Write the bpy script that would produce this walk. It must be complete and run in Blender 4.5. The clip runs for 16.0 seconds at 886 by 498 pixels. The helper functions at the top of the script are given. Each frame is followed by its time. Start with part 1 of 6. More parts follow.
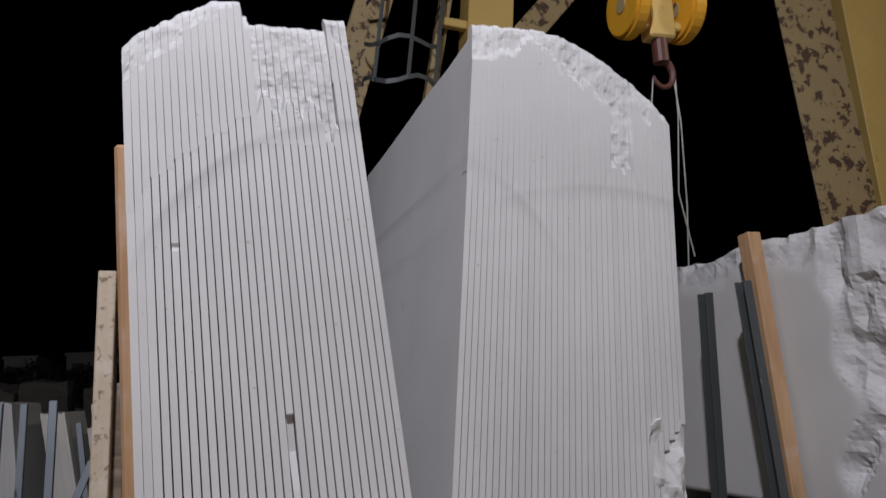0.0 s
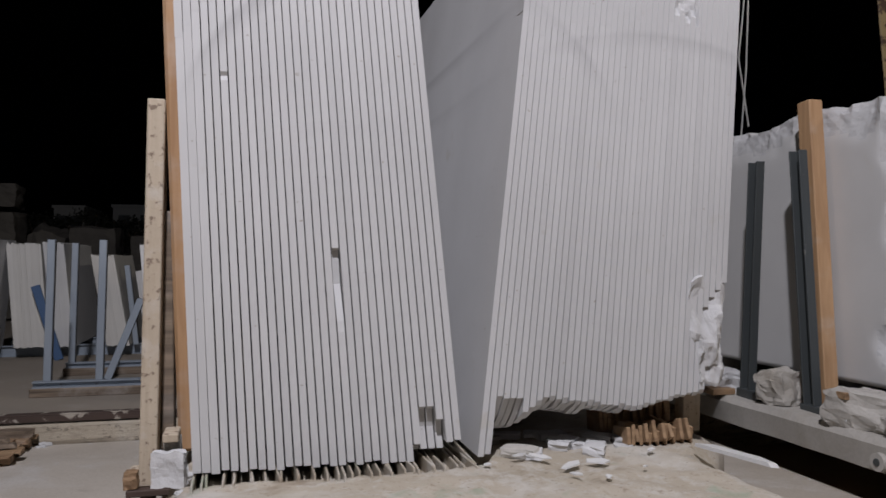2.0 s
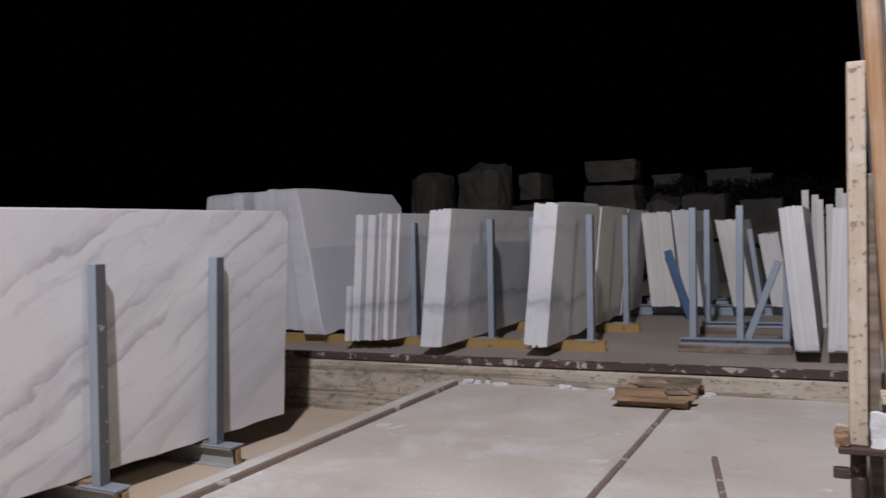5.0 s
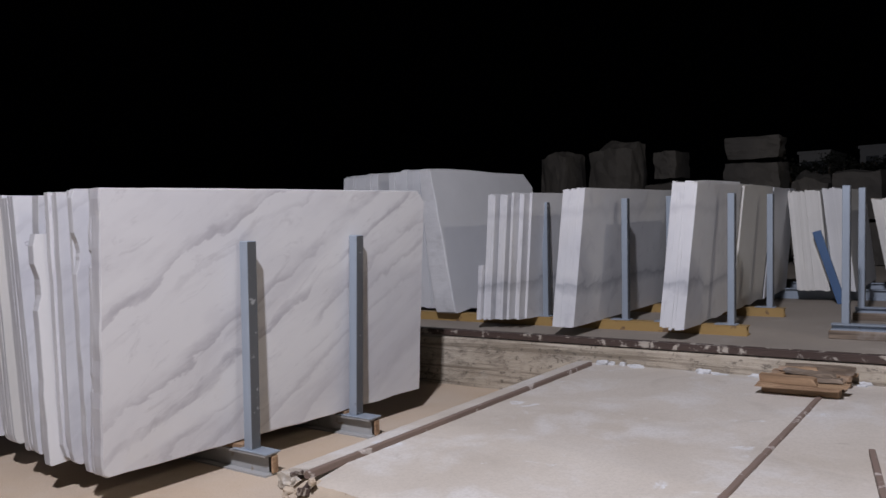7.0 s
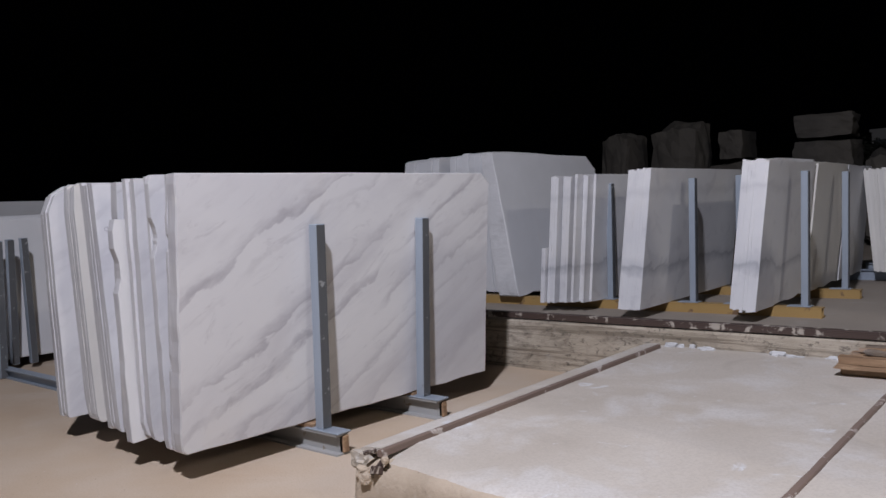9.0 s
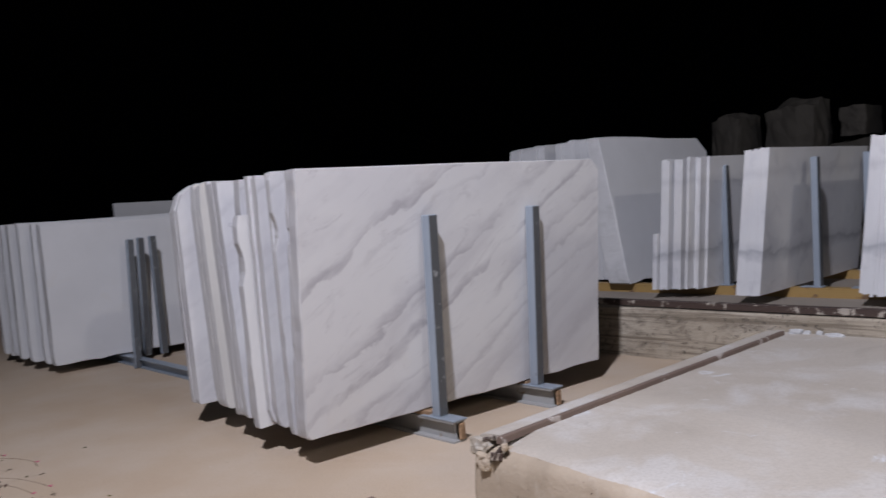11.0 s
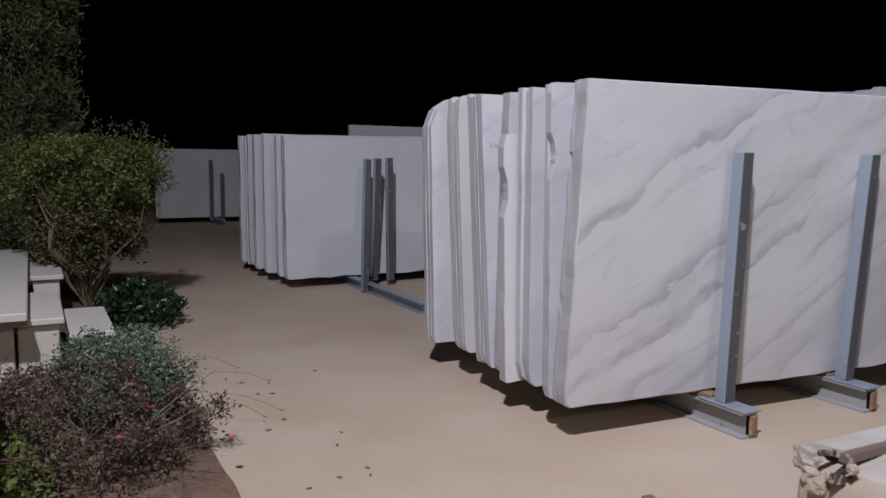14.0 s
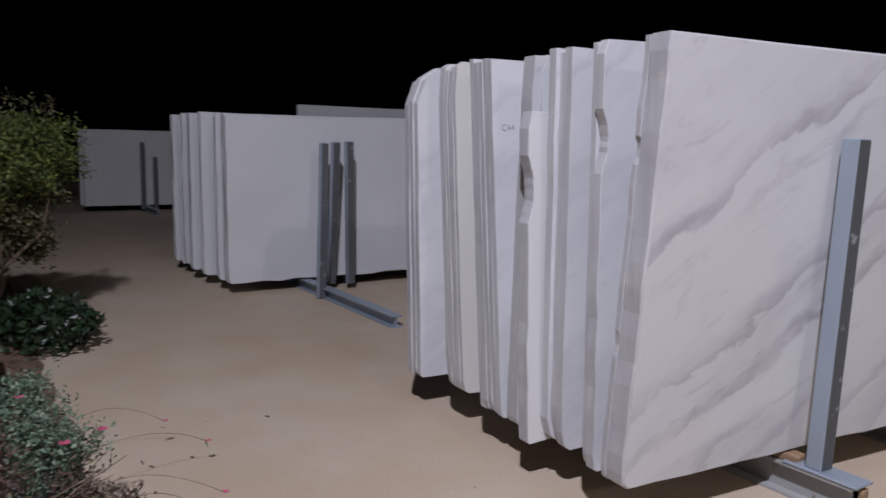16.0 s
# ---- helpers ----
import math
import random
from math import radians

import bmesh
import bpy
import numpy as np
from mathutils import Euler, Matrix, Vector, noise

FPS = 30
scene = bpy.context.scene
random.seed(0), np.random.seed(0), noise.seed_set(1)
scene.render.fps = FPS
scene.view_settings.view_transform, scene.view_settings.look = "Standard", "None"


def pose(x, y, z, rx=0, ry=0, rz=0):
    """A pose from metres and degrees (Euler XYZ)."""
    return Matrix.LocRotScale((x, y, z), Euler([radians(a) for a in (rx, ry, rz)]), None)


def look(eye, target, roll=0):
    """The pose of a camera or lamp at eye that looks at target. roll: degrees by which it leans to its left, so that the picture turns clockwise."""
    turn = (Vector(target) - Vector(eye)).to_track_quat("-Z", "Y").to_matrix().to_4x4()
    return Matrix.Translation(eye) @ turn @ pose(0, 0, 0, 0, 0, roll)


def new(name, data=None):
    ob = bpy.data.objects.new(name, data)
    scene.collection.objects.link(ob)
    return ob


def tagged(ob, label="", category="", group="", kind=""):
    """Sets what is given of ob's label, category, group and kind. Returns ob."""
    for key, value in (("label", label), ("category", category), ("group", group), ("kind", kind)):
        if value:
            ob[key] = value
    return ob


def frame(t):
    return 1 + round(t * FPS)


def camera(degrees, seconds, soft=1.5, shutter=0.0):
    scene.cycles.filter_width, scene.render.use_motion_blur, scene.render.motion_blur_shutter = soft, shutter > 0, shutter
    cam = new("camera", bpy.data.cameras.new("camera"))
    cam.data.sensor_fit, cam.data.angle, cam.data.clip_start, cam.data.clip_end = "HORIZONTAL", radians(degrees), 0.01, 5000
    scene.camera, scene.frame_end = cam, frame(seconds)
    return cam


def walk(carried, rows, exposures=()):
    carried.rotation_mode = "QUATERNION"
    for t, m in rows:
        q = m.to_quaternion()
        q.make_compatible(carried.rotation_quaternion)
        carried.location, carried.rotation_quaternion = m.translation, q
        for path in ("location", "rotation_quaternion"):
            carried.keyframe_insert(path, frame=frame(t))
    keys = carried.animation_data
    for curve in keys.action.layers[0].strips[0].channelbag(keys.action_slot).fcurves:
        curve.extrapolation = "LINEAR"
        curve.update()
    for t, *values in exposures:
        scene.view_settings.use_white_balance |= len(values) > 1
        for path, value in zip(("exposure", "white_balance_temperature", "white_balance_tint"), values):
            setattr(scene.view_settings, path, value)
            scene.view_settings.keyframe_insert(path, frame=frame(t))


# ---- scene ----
cam = camera(58.8, 16.0, 1.5, 0.35)
PATH = [
    (0, (3.337, -2.403, 1.653), (3.929, -0.526, 2.007), -3.1),
    (0.5, (3.344, -2.402, 1.621), (3.909, -0.499, 1.866), -1.8),
    (1, (3.356, -2.391, 1.580), (3.903, -0.472, 1.720), -0.6),
    (1.5, (3.339, -2.380, 1.563), (3.865, -0.451, 1.624), 0.0),
    (2, (3.310, -2.360, 1.549), (3.811, -0.424, 1.581), 0.0),
    (2.5, (3.282, -2.406, 1.552), (3.480, -0.416, 1.551), -0.6),
    (3, (3.212, -2.453, 1.555), (3.046, -0.460, 1.548), -1.8),
    (3.5, (3.081, -2.480, 1.561), (2.728, -0.511, 1.546), -2.3),
    (4, (3.011, -2.504, 1.561), (2.476, -0.577, 1.536), -2.3),
    (4.5, (2.960, -2.542, 1.562), (2.248, -0.673, 1.530), -2.3),
    (5, (2.914, -2.588, 1.568), (2.019, -0.798, 1.534), -2.2),
    (7.5, (2.863, -2.645, 1.553), (1.620, -1.082, 1.473), -2.3),
    (8, (2.838, -2.669, 1.539), (1.520, -1.166, 1.450), -2.4),
    (8.2, (2.833, -2.673, 1.542), (1.515, -1.172, 1.448), -2.4),
    (10.3, (2.813, -2.647, 1.522), (1.587, -1.069, 1.421), -3.8),
    (10.5, (2.800, -2.667, 1.549), (1.494, -1.157, 1.435), -4.0),
    (11, (2.788, -2.720, 1.530), (1.314, -1.371, 1.421), -4.5),
    (11.5, (2.758, -2.796, 1.520), (1.151, -1.612, 1.399), -4.6),
    (12, (2.731, -2.807, 1.512), (1.056, -1.723, 1.370), -3.0),
    (12.5, (2.573, -2.809, 1.487), (0.875, -1.769, 1.312), -1.8),
    (13, (2.381, -2.784, 1.479), (0.683, -1.746, 1.283), -0.8),
    (13.5, (2.143, -2.669, 1.453), (0.389, -1.731, 1.250), -0.2),
    (14, (1.861, -2.577, 1.424), (0.100, -1.655, 1.200), 0.5),
    (14.5, (1.514, -2.543, 1.439), (-0.245, -1.622, 1.199), 0.8),
    (15, (1.233, -2.437, 1.441), (-0.525, -1.517, 1.193), 0.7),
    (15.5, (0.961, -2.296, 1.449), (-0.799, -1.382, 1.197), 0.4),
    (16, (0.716, -2.255, 1.427), (-0.969, -1.210, 1.166), 1.0),
]
walk(cam, [(t, look(eye, target, roll)) for t, eye, target, roll in PATH],
     [(0, -0.88, 6800, 8), (1.6, -0.76, 6850, 8), (2.6, -0.76, 6800, 8), (3.5, -0.52, 6750, 9), (4.5, -0.36, 6750, 10), (5.2, -0.22, 6700, 10), (7.3, -0.15, 6490, 10), (10.5, -0.17, 6420, 10),
      (12.0, -0.2, 6380, 11), (16.0, -0.23, 6260, 11)])

# ---- light: two floodlights on masts behind the walker, black night sky ----
world = bpy.data.worlds.new("night")
scene.world = world
world.use_nodes = True
world.node_tree.nodes["Background"].inputs[0].default_value = (0.5, 0.6, 1.0, 1)
world.node_tree.nodes["Background"].inputs[1].default_value = 0.0002


def flood(name, eye, target, watts, size, colour):
    data = bpy.data.lights.new(name, "AREA")
    data.energy, data.size, data.color = watts, size, colour
    ob = new(name, data)
    ob.matrix_world = look(eye, target)
    return ob


flood("floodlight_lamp_near", (2.6, -4.1, 8.0), (2.2, 3.0, 0.6), 1190, 0.35, (0.955, 0.955, 1.10))
flood("floodlight_lamp_east", (14.0, -2.0, 7.9), (-1.0, 5.0, 0.8), 310, 0.35, (1.0, 0.92, 0.84))


# ---- materials ----
class Nodes:
    """A short way to write a node material."""

    def __init__(self, name, rough=0.6, metal=0.0):
        self.mat = bpy.data.materials.new(name)
        self.mat.use_nodes = True
        self.tree = self.mat.node_tree
        self.bsdf = self.tree.nodes["Principled BSDF"]
        self.bsdf.inputs["Roughness"].default_value = rough
        self.bsdf.inputs["Metallic"].default_value = metal
        self.coord = self.tree.nodes.new("ShaderNodeTexCoord").outputs["Object"]
        self.world_pos = self.tree.nodes.new("ShaderNodeNewGeometry").outputs["Position"]

    def add(self, kind, **values):
        n = self.tree.nodes.new(kind)
        for k, v in values.items():
            n.inputs[k.replace("_", " ")].default_value = v
        return n

    def link(self, a, b):
        self.tree.links.new(a, b)
        return b

    def mapped(self, scale=(1, 1, 1), rot=(0, 0, 0), where=None):
        m = self.add("ShaderNodeMapping")
        m.inputs["Scale"].default_value = scale
        m.inputs["Rotation"].default_value = [radians(a) for a in rot]
        self.link(where or self.coord, m.inputs["Vector"])
        return m.outputs[0]

    def noise(self, scale, detail=4.0, where=None, distort=0.0, rough=0.55):
        n = self.add("ShaderNodeTexNoise", Scale=scale, Detail=detail, Distortion=distort, Roughness=rough)
        self.link(where or self.world_pos, n.inputs["Vector"])
        return n.outputs["Fac"]

    def ramp(self, fac, stops):
        r = self.add("ShaderNodeValToRGB")
        els = r.color_ramp.elements
        while len(els) < len(stops):
            els.new(0.5)
        for el, (p, c) in zip(els, stops):
            el.position = p
            el.color = (*c, 1) if len(c) == 3 else c
        self.link(fac, r.inputs[0])
        return r.outputs[0]

    def mix(self, fac, a, b, how="MIX"):
        m = self.tree.nodes.new("ShaderNodeMix")
        m.data_type, m.blend_type = "RGBA", how
        for sock, v in ((m.inputs[0], fac), (m.inputs[6], a), (m.inputs[7], b)):
            if isinstance(v, (int, float)):
                sock.default_value = v
            elif isinstance(v, tuple):
                sock.default_value = (*v, 1)
            else:
                self.link(v, sock)
        return m.outputs[2]

    def random(self):
        return self.tree.nodes.new("ShaderNodeObjectInfo").outputs["Random"]

    def island(self):
        return self.tree.nodes.new("ShaderNodeNewGeometry").outputs["Random Per Island"]

    def colour(self, c):
        if isinstance(c, tuple):
            self.bsdf.inputs["Base Color"].default_value = (*c, 1)
        else:
            self.link(c, self.bsdf.inputs["Base Color"])
        return self

    def rough(self, lo, hi, fac):
        m = self.add("ShaderNodeMapRange", To_Min=lo, To_Max=hi)
        self.link(fac, m.inputs["Value"])
        self.link(m.outputs[0], self.bsdf.inputs["Roughness"])
        return self

    def bump(self, fac, strength=0.3, distance=0.01):
        b = self.add("ShaderNodeBump", Strength=strength, Distance=distance)
        self.link(fac, b.inputs["Height"])
        self.link(b.outputs[0], self.bsdf.inputs["Normal"])
        return self


def grey(v):
    return (v, v, v)


def m_marble_plain(name, tone=0.78, warm=(1, 1, 1)):
    n = Nodes(name, 0.55)
    a, b = n.noise(1.6, 5), n.noise(26, 3)
    c = n.ramp(a, [(0.3, tuple(tone * 0.9 * k for k in warm)), (0.7, tuple(tone * k for k in warm))])
    c = n.mix(0.35, c, n.ramp(n.random(), [(0, grey(0.55)), (1, grey(0.9))]), "SOFT_LIGHT")
    c = n.mix(n.ramp(n.noise(3.2, 8, distort=0.6), [(0.62, (0, 0, 0)), (0.78, grey(0.35))]), c, (0.55, 0.52, 0.46))
    return n.colour(c).bump(b, 0.12, 0.004).mat


def m_marble_veined(name, tilt=36, tone=0.635, strength=0.95, width=0.026):
    """White marble: long thin grey veins and soft clouds that climb along y."""
    n = Nodes(name, 0.35)
    turned = n.mapped((1, 1, 1), (-tilt, 0, 0))
    where = n.mapped((1, 0.42, 1.9), where=turned)
    v = n.tree.nodes.new("ShaderNodeVectorMath")
    v.operation = "ADD"
    n.link(where, v.inputs[0])
    w = n.mix(1.0, n.ramp(n.noise(1.3, 6, n.coord, rough=0.6), [(0.2, (0, 0, 0)), (0.8, grey(1))]), (0.05, 0.15, 0.42), "MULTIPLY")
    n.link(w, v.inputs[1])
    broad = n.noise(0.8, 3, v.outputs[0])
    line = n.noise(1.45, 5, v.outputs[0], 0.3, 0.55)
    wisp = n.noise(3.0, 8, v.outputs[0], 0.6, 0.66)
    base = n.ramp(broad, [(0.35, tuple(tone * k for k in (0.84, 0.84, 0.87))), (0.58, (tone, tone, tone))])
    near = n.ramp(line, [(0.5 - width * 3, grey(0)), (0.5 - width * 0.3, grey(strength)), (0.5 + width * 0.2, grey(strength * 0.5)), (0.5 + width, grey(0))])
    patchy = n.ramp(n.noise(1.4, 4, n.coord), [(0.3, grey(0.15)), (0.55, grey(1))])
    c = n.mix(n.mix(1.0, near, patchy, "MULTIPLY"), base, (0.34, 0.335, 0.36))
    c = n.mix(n.mix(1.0, n.ramp(wisp, [(0.46, grey(0)), (0.62, grey(0.7 * strength))]), n.ramp(broad, [(0.3, grey(1)), (0.55, grey(0.15))]), "MULTIPLY"), c, (0.42, 0.41, 0.44))
    c = n.mix(n.ramp(n.noise(2.4, 6), [(0.62, grey(0)), (0.85, grey(0.25))]), c, (0.62, 0.57, 0.47))
    c = n.mix(0.25, c, n.ramp(n.random(), [(0, grey(0.45)), (1, grey(0.7))]), "SOFT_LIGHT")
    return n.colour(c).rough(0.3, 0.5, broad).bump(n.noise(40, 3), 0.05, 0.003).mat


def m_marble_streaked(name, tone=0.63):
    """White marble crossed by long grey veins that all climb the same way, sharp below and smoky above."""
    n = Nodes(name, 0.35)
    sep = n.tree.nodes.new("ShaderNodeSeparateXYZ")
    n.link(n.coord, sep.inputs[0])

    def calc(how, a, b):
        m = n.tree.nodes.new("ShaderNodeMath")
        m.operation = how
        for sock, v in ((m.inputs[0], a), (m.inputs[1], b)):
            if isinstance(v, (int, float)):
                sock.default_value = v
            else:
                n.link(v, sock)
        return m.outputs[0]

    along = n.mapped((1, 1.0, 1.0), (-32, 0, 0))
    drift = n.noise(1.1, 3, n.coord)
    ripple = n.noise(1.0, 7, n.mapped((1, 2.2, 5.0), where=along), 0.5, 0.62)
    w = calc("SUBTRACT", sep.outputs["Z"], calc("MULTIPLY", sep.outputs["Y"], 0.62))
    w = calc("ADD", w, calc("MULTIPLY", calc("SUBTRACT", drift, 0.5), 0.34))
    fray = n.noise(1.0, 8, n.mapped((1, 7.0, 15.0), where=along), 0.9, 0.7)
    w = calc("ADD", w, calc("MULTIPLY", calc("SUBTRACT", ripple, 0.5), 0.3))
    w = calc("ADD", w, calc("MULTIPLY", calc("SUBTRACT", fray, 0.5), 0.06))
    w = calc("DIVIDE", calc("ADD", w, 1.75), 3.5)

    def at(v):
        return (v + 1.75) / 3.5

    strong = [(-1.3, 0.0), (-1.22, 0.35), (-1.0, 0.05), (-0.85, 0.05), (-0.84, 0.55), (-0.74, 0.08), (-0.62, 0.08), (-0.61, 0.7), (-0.54, 0.12), (-0.43, 0.1), (-0.42, 0.75), (-0.36, 0.12),
              (-0.24, 0.1), (-0.23, 0.75), (-0.16, 0.1), (0.035, 0.02), (0.045, 1.0), (0.08, 0.85), (0.11, 0.15), (0.25, 0.03), (0.26, 0.9), (0.3, 0.5), (0.37, 0.0),
              (0.69, 0.0), (0.70, 0.6), (0.75, 0.0), (0.835, 0.0), (0.85, 1.0), (0.895, 0.8), (0.93, 0.2), (1.0, 0.0)]
    vein = n.ramp(w, [(at(p), grey(v * 0.8)) for p, v in strong])
    breaks = n.ramp(n.noise(1.0, 5, n.mapped((1, 1.1, 4.2), where=along), 0.3), [(0.4, grey(0.03)), (0.56, grey(1))])
    smoke = n.ramp(n.noise(1.0, 6, n.mapped((1, 0.9, 3.4), where=along), 0.4, 0.6), [(0.48, grey(0)), (0.66, grey(0.5))])
    base = n.ramp(n.noise(0.9, 4, n.coord), [(0.35, tuple(tone * k for k in (0.93, 0.93, 0.95))), (0.6, grey(tone))])
    c = n.mix(smoke, base, tuple(tone * k for k in (0.76, 0.75, 0.78)))
    c = n.mix(n.mix(1.0, vein, breaks, "MULTIPLY"), c, (0.36, 0.35, 0.375))
    core = [(0.03, 0.0), (0.05, 0.8), (0.062, 0.0), (0.25, 0.0), (0.268, 0.6), (0.28, 0.0), (0.835, 0.0), (0.856, 0.8), (0.87, 0.0), (-0.24, 0.0), (-0.225, 0.5), (-0.21, 0.0), (-0.43, 0.0), (-0.412, 0.5), (-0.4, 0.0)]
    line = n.ramp(w, sorted((at(p), grey(v * 0.25)) for p, v in core))
    c = n.mix(n.mix(1.0, line, breaks, "MULTIPLY"), c, (0.27, 0.26, 0.28))
    hair = n.ramp(n.noise(1.0, 9, n.mapped((1, 2.6, 9.0), where=along), 0.8, 0.75), [(0.56, grey(0)), (0.66, grey(0.45))])
    c = n.mix(hair, c, (0.4, 0.39, 0.41))
    c = n.mix(n.ramp(n.noise(2.2, 6), [(0.6, grey(0)), (0.85, grey(0.25))]), c, (0.62, 0.57, 0.47))
    return n.colour(c).rough(0.3, 0.5, drift).bump(n.noise(40, 3), 0.05, 0.003).mat


def m_marble_banded(name, tone=0.68):
    """Pale bundle marble: one grey band runs level through all the slabs, with thin veins climbing from it."""
    n = Nodes(name, 0.5)
    sep = n.tree.nodes.new("ShaderNodeSeparateXYZ")
    n.link(n.coord, sep.inputs[0])
    wave = n.noise(1.6, 6, n.world_pos, 0.4, 0.6)
    m = n.add("ShaderNodeMath")
    m.operation = "MULTIPLY_ADD"
    n.link(wave, m.inputs[0])
    m.inputs[1].default_value = 0.5
    n.link(sep.outputs["Z"], m.inputs[2])
    band = n.ramp(m.outputs[0], [(0.57, grey(0)), (0.65, grey(0.5)), (0.68, grey(0.7)), (0.71, grey(0.25)), (0.8, grey(0))])
    top = n.add("ShaderNodeMapRange", From_Min=1.0, From_Max=2.0)
    n.link(m.outputs[0], top.inputs["Value"])
    high = n.ramp(top.outputs[0], [(0.34, grey(0)), (0.42, grey(0.3)), (0.5, grey(0))])
    c = n.ramp(n.noise(1.3, 5), [(0.3, tuple(tone * k for k in (0.88, 0.88, 0.9))), (0.65, grey(tone))])
    c = n.mix(band, c, (0.3, 0.31, 0.34))
    c = n.mix(high, c, (0.38, 0.38, 0.41))
    c = n.mix(n.ramp(n.noise(3.0, 8, distort=0.8), [(0.56, grey(0)), (0.66, grey(0.35))]), c, (0.42, 0.42, 0.45))
    c = n.mix(n.ramp(n.noise(1.1, 4), [(0.55, grey(0)), (0.8, grey(0.3))]), c, (0.6, 0.55, 0.46))
    return n.colour(c).bump(n.noise(30, 4), 0.15, 0.004).mat


def m_rough_stone(name, a, b, bump=0.8, scale=6):
    n = Nodes(name, 0.85)
    f, g = n.noise(scale, 9, rough=0.65), n.noise(scale * 0.25, 4)
    c = n.mix(n.ramp(g, [(0.35, grey(0)), (0.7, grey(1))]), n.ramp(f, [(0.3, a), (0.7, b)]), b)
    return n.colour(c).bump(f, bump, 0.04).mat


def m_concrete(name, a, b, stain, rough=0.75, stain_at=0.6, spot=0.0):
    n = Nodes(name, rough)
    big, mid, fine = n.noise(0.35, 5, distort=0.4), n.noise(2.2, 7, rough=0.62), n.noise(60, 4)
    c = n.mix(n.ramp(big, [(0.32, grey(0)), (0.68, grey(1))]), a, b)
    c = n.mix(n.ramp(mid, [(stain_at, grey(0)), (stain_at + 0.2, grey(0.7))]), c, stain)
    c = n.mix(n.ramp(fine, [(0.3, grey(0.25)), (0.6, grey(0))]), c, tuple(k * 0.6 for k in a))
    if spot:
        c = n.mix(n.ramp(n.noise(5.5, 6, distort=0.8), [(0.66, grey(0)), (0.72, grey(spot))]), c, (0.72, 0.73, 0.74))
    return n.colour(c).rough(rough - 0.2, rough + 0.1, mid).bump(n.mix(0.5, fine, mid), 0.25, 0.006).mat


def m_paint(name, paint, under, flake=0.6, rough=0.5, metal=0.0, scale=7):
    n = Nodes(name, rough, metal)
    f = n.noise(scale, 7, distort=0.3, rough=0.6)
    c = n.mix(n.ramp(n.noise(2.5, 4), [(0.3, grey(0)), (0.8, grey(0.5))]), paint, tuple(k * 0.75 for k in paint))
    c = n.mix(n.ramp(f, [(flake, grey(0)), (flake + 0.05, grey(1))]), c, under)
    return n.colour(c).bump(f, 0.25, 0.004).mat


def m_wood(name, a, b, along="z", dirt=0.3):
    n = Nodes(name, 0.7)
    s = {"x": (1.2, 26, 26), "y": (26, 1.2, 26), "z": (26, 26, 1.2)}[along]
    g = n.noise(1.0, 5, n.mapped(s, where=n.world_pos), 0.5)
    c = n.ramp(g, [(0.3, a), (0.7, b)])
    c = n.mix(n.ramp(n.noise(4, 6), [(0.55, grey(0)), (0.75, grey(dirt))]), c, (0.55, 0.53, 0.5))
    c = n.mix(0.4, c, n.ramp(n.random(), [(0, grey(0.35)), (1, grey(0.65))]), "SOFT_LIGHT")
    return n.colour(c).bump(g, 0.3, 0.004).mat


def m_leaf(name, stops, rough=0.6):
    n = Nodes(name, rough)
    return n.colour(n.mix(n.ramp(n.noise(3, 3), [(0.35, grey(0.0)), (0.65, grey(0.45))]), n.ramp(n.island(), stops), stops[0][1])).mat


MARBLE = m_marble_plain("white_marble_sawn", 0.56, (1, 0.995, 0.985))
MARBLE_ROUGH = m_rough_stone("white_marble_broken", (0.46, 0.46, 0.46), (0.57, 0.57, 0.575), 0.35, 9)
VEINED = m_marble_streaked("grey_veined_marble")
VEINED_SOFT = m_marble_veined("faint_veined_marble", 30, 0.64, 0.35)
VEINED_SOFT2 = m_marble_veined("clean_white_marble", 15, 0.72, 0.25)
BANDED = m_marble_banded("grey_banded_marble")
GREYMARBLE = m_marble_plain("grey_white_marble", 0.56, (0.97, 0.98, 1.0))
WARMMARBLE = m_marble_plain("warm_white_marble", 0.58, (1.0, 0.97, 0.9))
# near-black tone: the missing light on the far blocks is put in the colour
DARKSTONE = m_rough_stone("unlit_dark_stone", (0.035, 0.032, 0.028), (0.08, 0.072, 0.06), 0.9, 3)


def m_yard():
    """Dusty trowelled yard concrete: warm patches, pale dust, fine grit and a few dark specks."""
    n = Nodes("yard_concrete", 0.8)
    big, mid, fine = n.noise(0.22, 4, distort=0.5), n.noise(1.3, 7, rough=0.6), n.noise(90, 3)
    c = n.mix(n.ramp(big, [(0.35, grey(0)), (0.65, grey(1))]), (0.493, 0.391, 0.287), (0.443, 0.335, 0.235))
    c = n.mix(n.ramp(mid, [(0.42, grey(0)), (0.7, grey(0.55))]), c, (0.534, 0.462, 0.382))
    c = n.mix(n.ramp(n.noise(0.6, 5, distort=1.0), [(0.58, grey(0)), (0.75, grey(0.35))]), c, (0.369, 0.234, 0.137))
    c = n.mix(n.ramp(fine, [(0.32, grey(0.22)), (0.55, grey(0))]), c, (0.247, 0.188, 0.130))
    c = n.mix(n.ramp(n.noise(21, 2), [(0.74, grey(0)), (0.77, grey(0.6))]), c, (0.164, 0.118, 0.079))
    c = n.mix(n.ramp(n.noise(17, 3), [(0.74, grey(0)), (0.78, grey(0.7))]), c, (0.607, 0.569, 0.519))
    return n.colour(c).rough(0.6, 0.9, mid).bump(n.mix(0.4, fine, mid), 0.1, 0.004).mat


YARD = m_yard()


